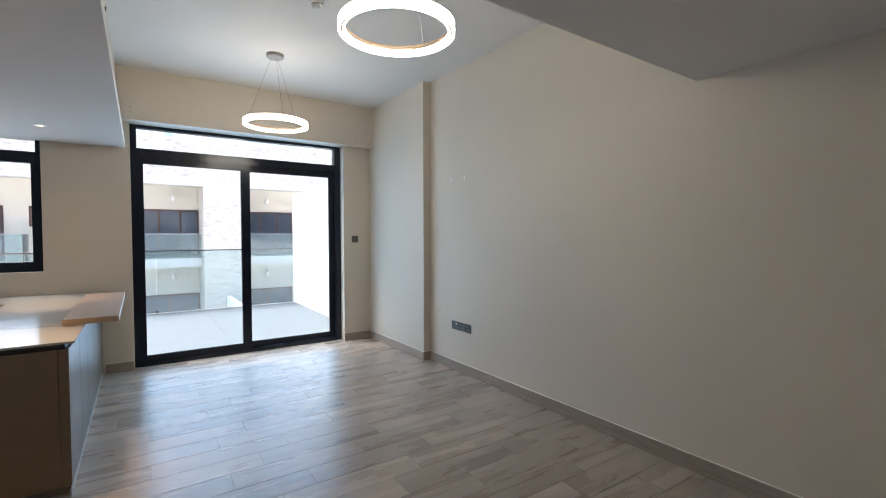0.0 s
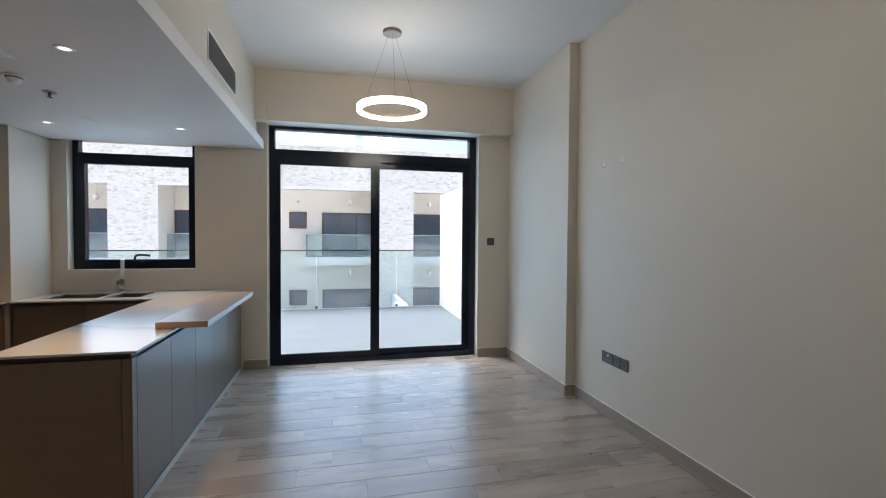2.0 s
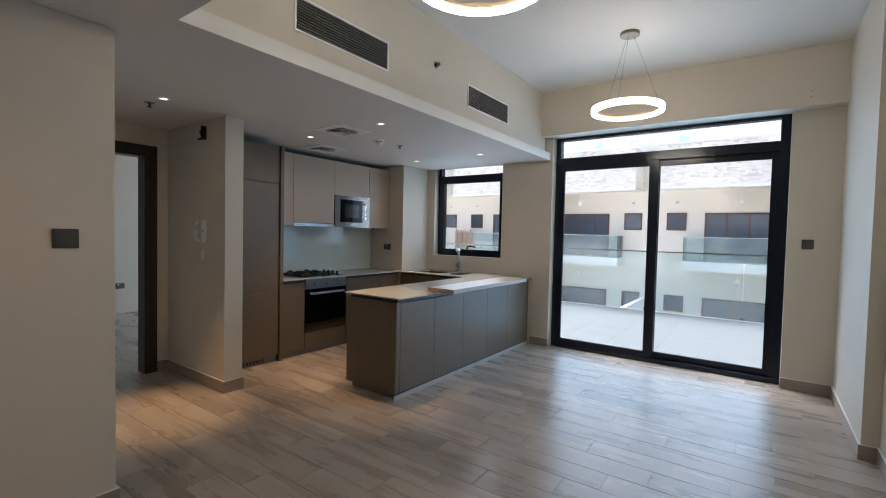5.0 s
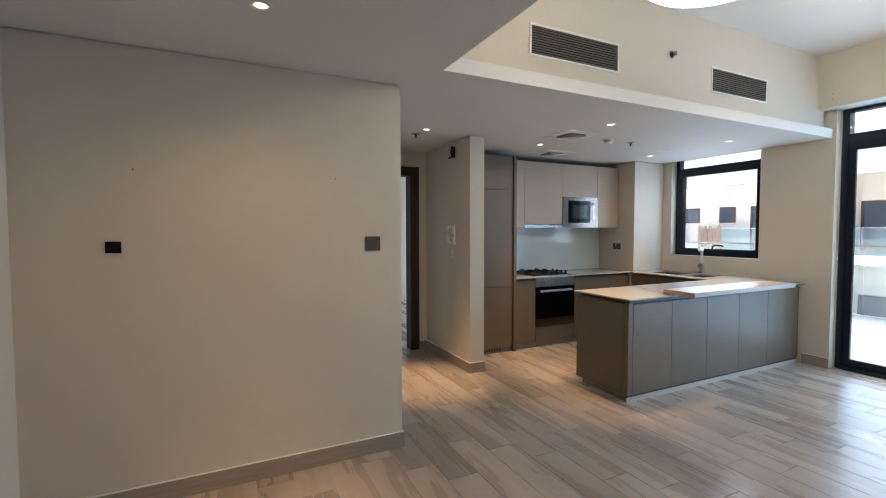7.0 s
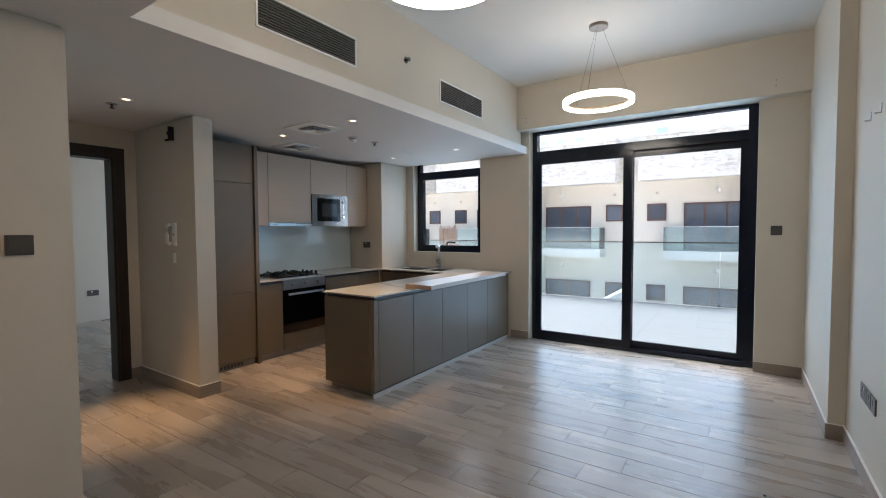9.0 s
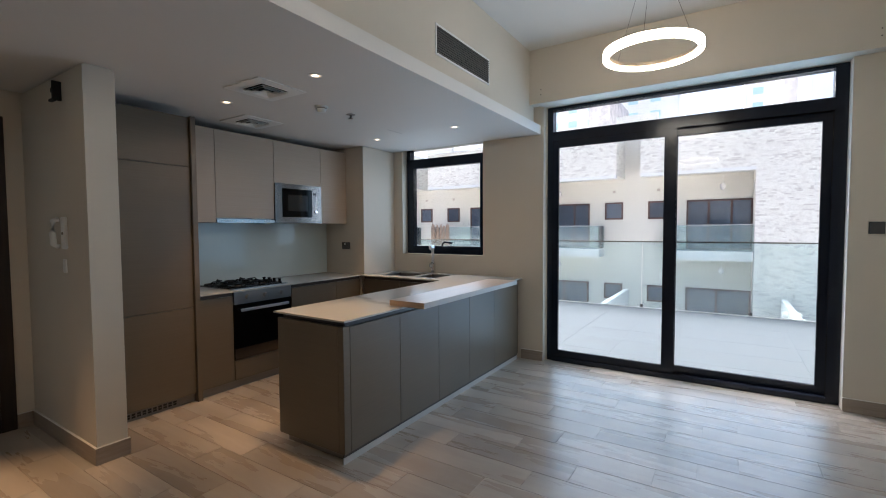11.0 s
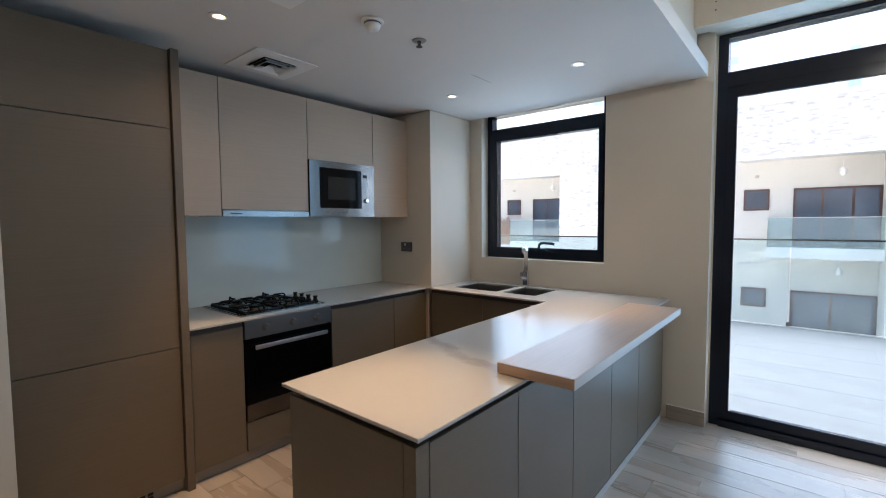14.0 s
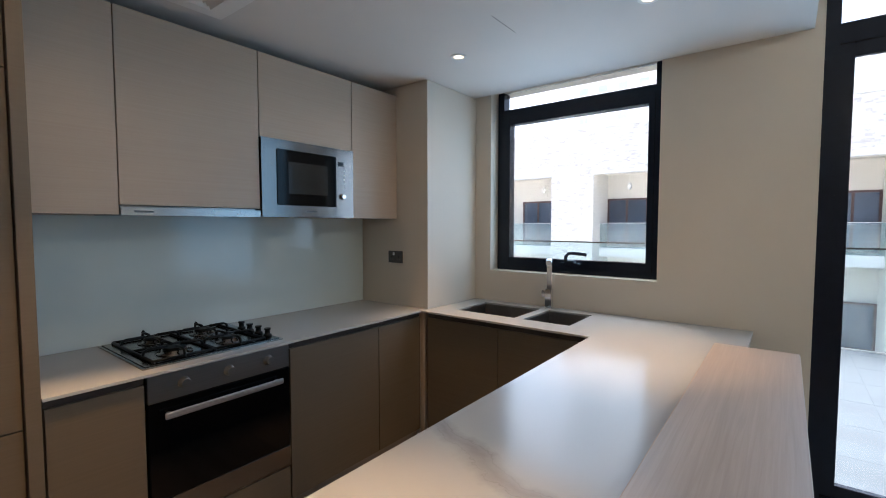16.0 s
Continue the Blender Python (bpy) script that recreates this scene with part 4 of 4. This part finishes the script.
# plates on the walls
def plate(name, axis, face, sign, a, z, w, h, label, gangs=0, mat=None):
    """A plate on a wall: axis 'x' or 'y' is the wall's normal, face its plane, a the middle along the wall."""
    t = 0.008 * sign
    p = thing(name, face if axis == "x" else a, a if axis == "x" else face, z, label, "switch" if not gangs else "socket", "wall plates")

    def slab(a0, a1, z0, z1, d0, d1, bev=0.0):
        lo, hi = sorted((face + sign * d0, face + sign * d1))
        return box(lo, hi, a0, a1, z0, z1, bev) if axis == "x" else box(a0, a1, lo, hi, z0, z1, bev)

    part("plate", slab(a - w / 2, a + w / 2, z - h / 2, z + h / 2, 0.0, 0.008, 0.0015), mat or PLATE, p)
    if gangs:
        gw = w / gangs
        for g in range(gangs):
            c = a - w / 2 + gw * (g + 0.5)
            inward = 0.0 if gangs == 1 else (gw / 2 - 0.013) * (1 if g == 0 else -1)
            part("rocker", slab(c + inward - 0.009, c + inward + 0.009, z + 0.010, z + 0.030, 0.008, 0.0105, 0.001), WHITEPLASTIC if g == 0 and gangs == 2 else mat or PLATE, p, "white switch rocker" if g == 0 and gangs == 2 else "")
            part("earth_slot", slab(c - 0.003, c + 0.003, z - 0.004, z + 0.006, 0.008, 0.0088), OPENING_SHADE, p)
            for d in (-0.015, 0.007):
                part("socket_slot", slab(c + d, c + d + 0.009, z - 0.020, z - 0.014, 0.008, 0.0088), GREYVANE, p)
    else:
        part("rocker", slab(a - w / 2 + 0.008, a + w / 2 - 0.008, z - h / 2 + 0.008, z + h / 2 - 0.008, 0.008, 0.0105, 0.001), mat or PLATE, p)
    return p


plate("light_switch", "y", NORTH_E, -1, 2.485, 1.375, 0.088, 0.088, "square dark bronze switch plate beside the terrace door")
plate("light_switch", "x", ENTRY_X, 1, 2.17, 1.338, 0.095, 0.088, "square dark bronze switch plate on the entry wall")
plate("thermostat", "x", ENTRY_X, 1, 0.84, 1.338, 0.066, 0.058, "small black thermostat plate on the entry wall", 0, BLACKGLASS)
plate("wall_socket", "x", EAST, -1, 4.915, 0.478, 0.145, 0.088, "dark bronze double socket low on the living room wall", 2)
plate("wall_socket", "x", EAST, -1, 4.793, 0.478, 0.086, 0.088, "dark bronze single socket low on the living room wall", 1)
plate("wall_socket", "x", EAST, -1, 4.698, 0.478, 0.086, 0.088, "dark bronze data socket low on the living room wall", 1)
plate("wall_socket", "y", COL_Y, -1, -2.265, 1.19, 0.13, 0.082, "dark bronze double socket above the worktop beside the splashback", 2)
plate("wall_socket", "y", SOUTH, 1, -0.115, 0.43, 0.15, 0.088, "dark bronze socket low on the wall behind", 2)
plate("wall_socket", "x", -6.2, 1, 4.29, 0.44, 0.15, 0.088, "socket plate low on the far bedroom wall", 2)


plate("wall_switch", "y", STUB_S, -1, -1.878, 1.165, 0.045, 0.085, "small white switch plate under the intercom", 0, WHITEPLASTIC)


def intercom():
    i = thing("intercom", -1.87, STUB_S, 1.30, "white wall intercom handset on the stub wall", "intercom")
    part("back_plate", box(-1.885, -1.825, STUB_S - 0.018, STUB_S, 1.27, 1.47, 0.004), WHITEPLASTIC, i)
    bm = tube([(-1.905, STUB_S - 0.022, 1.455), (-1.905, STUB_S - 0.048, 1.445), (-1.905, STUB_S - 0.052, 1.37), (-1.905, STUB_S - 0.048, 1.30), (-1.905, STUB_S - 0.022, 1.285)], 0.016, None, 10)
    part("handset", bm, WHITEPLASTIC, i)
    part("button", box(-1.86, -1.845, STUB_S - 0.022, STUB_S - 0.018, 1.36, 1.375), GREYVANE, i)
    c = thing("wall_camera_mount", -1.85, STUB_S, 2.17, "small black bracket device on the stub wall", "sensor")
    part("housing", box(-1.885, -1.848, STUB_S - 0.02, STUB_S, 2.188, 2.275, 0.003), WHITEPLASTIC, c, "small white housing")
    part("bracket", box(-1.847, -1.832, STUB_S - 0.045, STUB_S, 2.17, 2.285, 0.002), RUBBER, c)
    part("arm", box(-1.905, -1.848, STUB_S - 0.045, STUB_S - 0.022, 2.168, 2.182, 0.002), RUBBER, c)
    part("knuckle", box(-1.868, -1.848, STUB_S - 0.045, STUB_S - 0.022, 2.215, 2.245, 0.003), RUBBER, c)


intercom()

for y, z in ((5.0, 2.005), (4.77, 2.0)):
    single("wall_hook", boxes([(EAST - 0.004, EAST, y - 0.009, y + 0.009, z - 0.015, z + 0.035), (EAST - 0.028, EAST - 0.004, y - 0.008, y + 0.008, z - 0.015, z - 0.009)], 0.001), WHITEPLASTIC, EAST, y, z, "small white angle hook on the living room wall", "wall hook", "wall hooks")
for y, z in ((0.93, 1.728), (1.94, 1.73)):
    single("screw_hole", turned([(0.004, 0), (0.004, 0.002)], (ENTRY_X, y, z), "x", 8), PLATE, ENTRY_X, y, z, "tiny dark screw in the entry wall", "screw", "entry wall screws")
for x in (0.0, 2.45):
    for dz in (0, 0.05):
        single("curtain_bracket_screw", turned([(0.005, 0), (0.005, -0.002)], (x, 6.72, 2.70 + dz), "y", 8), PLATE, x, 6.72, 2.70 + dz, "tiny dark screw in the beam over the door", "screw", "beam screws")

single("floor_speck", turned([(0.008, 0), (0.006, 0.004)], (2.34, 4.40, 0.0005), "z", 8), RUBBER, 2.34, 4.40, 0, "tiny dark crumb on the tiled floor", "debris")

# terrace
structure("terrace", box(-4.6, 2.95, OUT, 11.02, -0.35, -0.032), TERGROUT)
structure("terrace_side_wall", box(2.83, 2.98, OUT, 11.02, -0.35, 2.30), SIDEWALL)
structure("exterior_wall", boxes([(-8, -6.4, 6.95, OUT, -3.3, 3.6), (-6.4, 3.2, 6.96, OUT, 3.35, 4.2)]), RENDER)


def balustrade():
    xs = [-4.5, -2.9, -1.3, 0.3, 1.9, 2.82]
    b = thing("balustrade", 0, 10.97, -0.04, "frameless clear glass balustrade with thin metal rail at terrace edge", "balustrade")
    for a, c in zip(xs, xs[1:]):
        g = part("glass_panel", box(a + 0.006, c - 0.006, 10.964, 10.976, -0.03, 1.13), RAILGLASS, b)
        g.visible_shadow = False
    part("top_rail", box(-4.5, 2.82, 10.955, 10.985, 1.13, 1.15, 0.002), STEEL, b)
    part("base_channel", box(-4.5, 2.82, 10.95, 10.99, -0.045, -0.02), ALU, b)
    for x in xs[1:-1]:
        part("clamp", box(x - 0.02, x + 0.02, 10.95, 10.99, -0.02, 0.03, 0.002), STEEL, b)


balustrade()

# courtyard and the houses opposite
structure("ground", box(-300, 300, -250, 400, -3.6, -3.3), GROUND)
FR, BK, BF = 23.3, 25.2, 24.1
ROOF, BAND = 5.5, 3.70
HALF, MID = 5.53, -2.18


def stone_field(bm, x0, x1, z0, z1, y, rng, tooth=0):
    """Split-face strips laid in courses."""
    z = z0
    while z < z1 - 0.01:
        h = min(rng.choice((0.05, 0.06, 0.075)), z1 - z)
        x = x0 - (rng.uniform(0, 0.14) if tooth < 0 else 0)
        x_end = x1 + (rng.uniform(0, 0.14) if tooth > 0 else 0)
        while x < x_end - 0.01:
            w = rng.uniform(0.08, 0.22)
            if x_end - x - w < 0.08:
                w = x_end - x
            d = rng.uniform(0.008, 0.028)
            a, b, c, e = x + 0.002, x + w - 0.002, z + 0.002, z + h - 0.002
            v = [bm.verts.new(p) for p in ((a, y, c), (b, y, c), (b, y, e), (a, y, e), (a, y - d, c), (b, y - d, c), (b, y - d, e), (a, y - d, e))]
            for q in ((4, 5, 6, 7), (0, 1, 5, 4), (1, 2, 6, 5), (2, 3, 7, 6), (3, 0, 4, 7)):
                bm.faces.new([v[i] for i in q])
            x += w
        z += h


def far_window(parent, x0, x1, y, z0, z1, mullions=()):
    f = 0.08
    w = part("window", boxes([(x0, x0 + f, y - 0.05, y + 0.02, z0, z1), (x1 - f, x1, y - 0.05, y + 0.02, z0, z1), (x0 + f, x1 - f, y - 0.05, y + 0.02, z0, z0 + f), (x0 + f, x1 - f, y - 0.05, y + 0.02, z1 - f, z1)]
        + [(m - f / 2, m + f / 2, y - 0.04, y + 0.02, z0 + f, z1 - f) for m in mullions]), FARFRAME, parent, "brown framed window")
    part("pane", box(x0 + f, x1 - f, y - 0.01, y + 0.01, z0 + f, z1 - f), FARGLASS, w)


def half_house(cx, s, W=5.53, bal=1.40):
    """One bay: from the plain pier at cx to the middle of the stone pillar, mirrored by s."""
    def X(a, b):
        a, b = cx + s * a, cx + s * b
        return (min(a, b), max(a, b))
    h = thing("townhouse", cx + s * 2.6, BK, -3.3, "beige rendered townhouse with split-stone cladding and recessed balconies", "house", "townhouses opposite")
    part("wall", boxes([(*X(0, W), BK, BK + 0.3, -3.3, ROOF), (*X(0, 0.9), BK, BK + 0.3, ROOF, ROOF + 1.2), (*X(W - 0.95, W), FR, BK, -3.3, ROOF)]), BEIGE, h)
    part("upper_storey", box(*X(0.5, W - 0.95), FR, BK, BAND, ROOF), BEIGE, h)
    rng = random.Random(int(cx * 7) + s)
    bm = bmesh.new()
    stone_field(bm, *X(0.5, W), BAND, ROOF, FR - 0.1, rng, s)
    stone_field(bm, *X(W - 0.95, W), -3.3, BAND, FR - 0.1, rng, s)
    side = bmesh.new()
    stone_field(side, FR - 0.07, BK, BAND, ROOF, 0.0, rng)
    xs = cx + s * 0.5
    for v in side.verts:
        v.co = Vector((xs + s * v.co.y, v.co.x, v.co.z))
    part("end_cladding", side, STRIPS, h, "split-face stone strips on the end of the upper storey", "stuff")
    part("stone_cladding", bm, STRIPS, h, "split-face stone strips in whites, greys and browns", "stuff")
    part("cladding_core", boxes([(*X(0.5, W), FR - 0.1, FR, BAND, ROOF), (*X(W - 0.95, W), FR - 0.1, FR, -3.3, BAND)]), BEIGE, h)
    part("coping", box(*X(0.45, W), FR - 0.2, BK + 0.1, ROOF, ROOF + 0.08), RENDER, h)
    part("recess_edge", box(*X(0.5, W - 0.95), FR - 0.15, FR + 0.2, BAND - 0.12, BAND), RENDER, h)
    far_window(h, *X(0.55, 1.39), BK, 1.79, 2.62)
    bx = X(2.13, W - 0.95)
    far_window(h, *bx, BK, 0.42, 2.61, (bx[0] + 0.85, bx[0] + 1.7))
    far_window(h, *X(0.55, 1.39), BK, -2.06, -1.30)
    far_window(h, *X(2.15, W - 0.95), BK, -3.0, -1.30, (bx[0] + 1.2,))
    part("wall_vent", box(*X(0.91, 1.04), BK - 0.03, BK, 3.07, 3.19), FARVENT, h)
    b = part("balcony", box(*X(bal, W - 0.95), BF, BK, 0.0, 0.40, 0.01), RENDER, h)
    g = part("balcony_glass", box(*X(bal + 0.02, W - 0.95), BF + 0.03, BF + 0.05, 0.40, 1.48), GREENGLASS, b)
    g2 = part("balcony_glass", box(*X(bal + 0.02, bal + 0.04), BF + 0.05, BK, 0.40, 1.48), GREENGLASS, b)
    part("balcony_rail", box(*X(bal + 0.01, W - 0.95), BF + 0.02, BF + 0.06, 1.48, 1.50), ALU, b)
    for z in (3.58, 0.0):
        px, pz = cx + s * 3.5, z
        p = part("porch_lamp", turned([(0.02, -0.62), (0.09, -0.55), (0.11, -0.42), (0.05, -0.33), (0.01, -0.30), (0.01, 0)], (px, 24.7, pz), "z", 12), WHITEPLASTIC, h)
    return h


for px in (-35.36, -24.30, -2.18, 8.88, 19.94):
    half_house(px, -1)
    half_house(px, 1)
half_house(-13.24, -1)
half_house(-13.24, 1, 5.53, 0.1)


def reed_screen():
    """A roll of reeds tied behind a balcony's glass."""
    r = thing("reed_screen", -12.5, 24.07, 0.2, "brown reed privacy screen tied along the balcony glass opposite", "screen")
    rr = random.Random(9)
    x = -13.1
    while x < -11.85:
        top = 1.45 + rr.uniform(0, 0.25)
        part("reed", tube([(x, 24.07 + rr.uniform(-0.01, 0.01), 0.2), (x + rr.uniform(-0.04, 0.04), 24.07, top)], 0.022, None, 5), REED, r)
        x += 0.05


reed_screen()




def garden_wall(x, y0, y1, z):
    single("garden_wall", box(x - 0.1, x + 0.1, y0, y1, -3.3, z, 0.02), RENDER, x, (y0 + y1) / 2, -3.3, "low white rendered garden wall in the courtyard below", "wall", "garden walls")


garden_wall(-2.18, 17.5, 23.2, -1.3)
garden_wall(3.35, 17.5, 23.1, -1.3)
for gx, gy in ((3.2, 20.6), (3.2, 19.4), (3.5, 20.6), (3.5, 19.4)):
    single("garden_wall_light", turned([(0.03, -0.24), (0.10, -0.16), (0.12, -0.06), (0.08, 0.0)], (gx, gy, -1.38), "z", 14), WHITEPLASTIC, gx, gy, -1.62, "white oval wall light fixed on the garden wall", "outdoor lamp", "garden wall lights")
garden_wall(-13.24, 17.5, 23.2, -1.3)

# high-rise beyond the roofs
def tower(x0, x1, y, z1, mat=None):
    t = thing("tower_block", (x0 + x1) / 2, y, -3.3, "distant white high-rise with turquoise windows", "high-rise", "towers")
    part("wall", box(x0, x1, y, y + 18, -3.3, z1), mat or TOWERWHITE, t)
    bm = bmesh.new()
    z = 5.0
    while z < z1 - 3:
        x = x0 + 1.5
        while x < x1 - 3:
            box(x, x + 2.0, y - 0.15, y - 0.02, z, z + 1.5, 0, bm)
            x += 4.5
        z += 3.4
    part("windows", bm, TOWERGLASS, t, "rows of turquoise windows", "stuff")


tower(-21.5, -17.6, 90, 27, STONEGREY)
tower(8.2, 9.9, 90, 32, STONEGREY)
tower(-42, -8, 110, 60)
tower(4, 16, 130, 40)

# floor tiles and terrace tiles
def tile_mesh(name, l, w, h, mat):
    bm = box(-l / 2, l / 2, -w / 2, w / 2, -h, 0, 0.0008)
    me = bpy.data.meshes.new(name)
    bm.to_mesh(me)
    bm.free()
    me.materials.append(mat)
    return me


floor_ob = bpy.data.objects["floor"]
PL, PWD, GAP = 0.79, 0.196, 0.0018
plank_cache = {}


def lay(x0, x1, y0, y1, mat, parent, name):
    key = (round(x1 - x0, 3), round(y1 - y0, 3), mat.name)
    if key not in plank_cache:
        plank_cache[key] = tile_mesh(name, x1 - x0, y1 - y0, 0.02, mat)
    o = new(name, plank_cache[key])
    o.location = ((x0 + x1) / 2, (y0 + y1) / 2, 0.0)
    o.parent = parent
    return o


rng = random.Random(5)
zones = [(-0.41, EAST, SOUTH - 0.2, ENTRY_Y), (HALL_W, EAST, ENTRY_Y, STUB_S), (STUB_X, EAST, STUB_S, STUB_N), (-2.03, EAST, STUB_N, NORTH_E + 0.05)]
row = -21
while 4.41 + row * PWD < NORTH_E + 0.10:
    ry0 = 4.41 + row * PWD
    y0, y1 = max(ry0, SOUTH), min(ry0 + PWD, NORTH_E + 0.11)
    for zx0, zx1, zy0, zy1 in zones:
        if zy0 - 0.1 <= ry0 < zy1 - 0.1:
            break
    x = 0.475 + 0.2 * (row % 3) - 5 * PL
    while x < zx1:
        a, b = max(x, zx0) + GAP / 2, min(x + PL, zx1) - GAP / 2
        if b - a > 0.02:
            lay(a, b, y0 + GAP / 2, y1 - GAP / 2, TILE, floor_ob, "plank")
        x += PL
    row += 1
bed = structure("floor_bedroom", box(-6.2, HALL_W, 1.6, 6.95, -0.004, -0.001), TILE)

ter = bpy.data.objects["terrace"]
for i in range(13):
    for j in range(7):
        x, y = -4.93 + i * 0.6, OUT + 0.01 + j * 0.6
        x1, y1 = min(x + 0.6, 2.82), min(y + 0.6, 10.94)
        if x1 - x > 0.05 and y1 - y > 0.05:
            o = lay(x + 0.0006, x1 - 0.0006, y + 0.0006, y1 - 0.0006, TERRACE, ter, "terrace_tile")
            o.location.z = -0.03
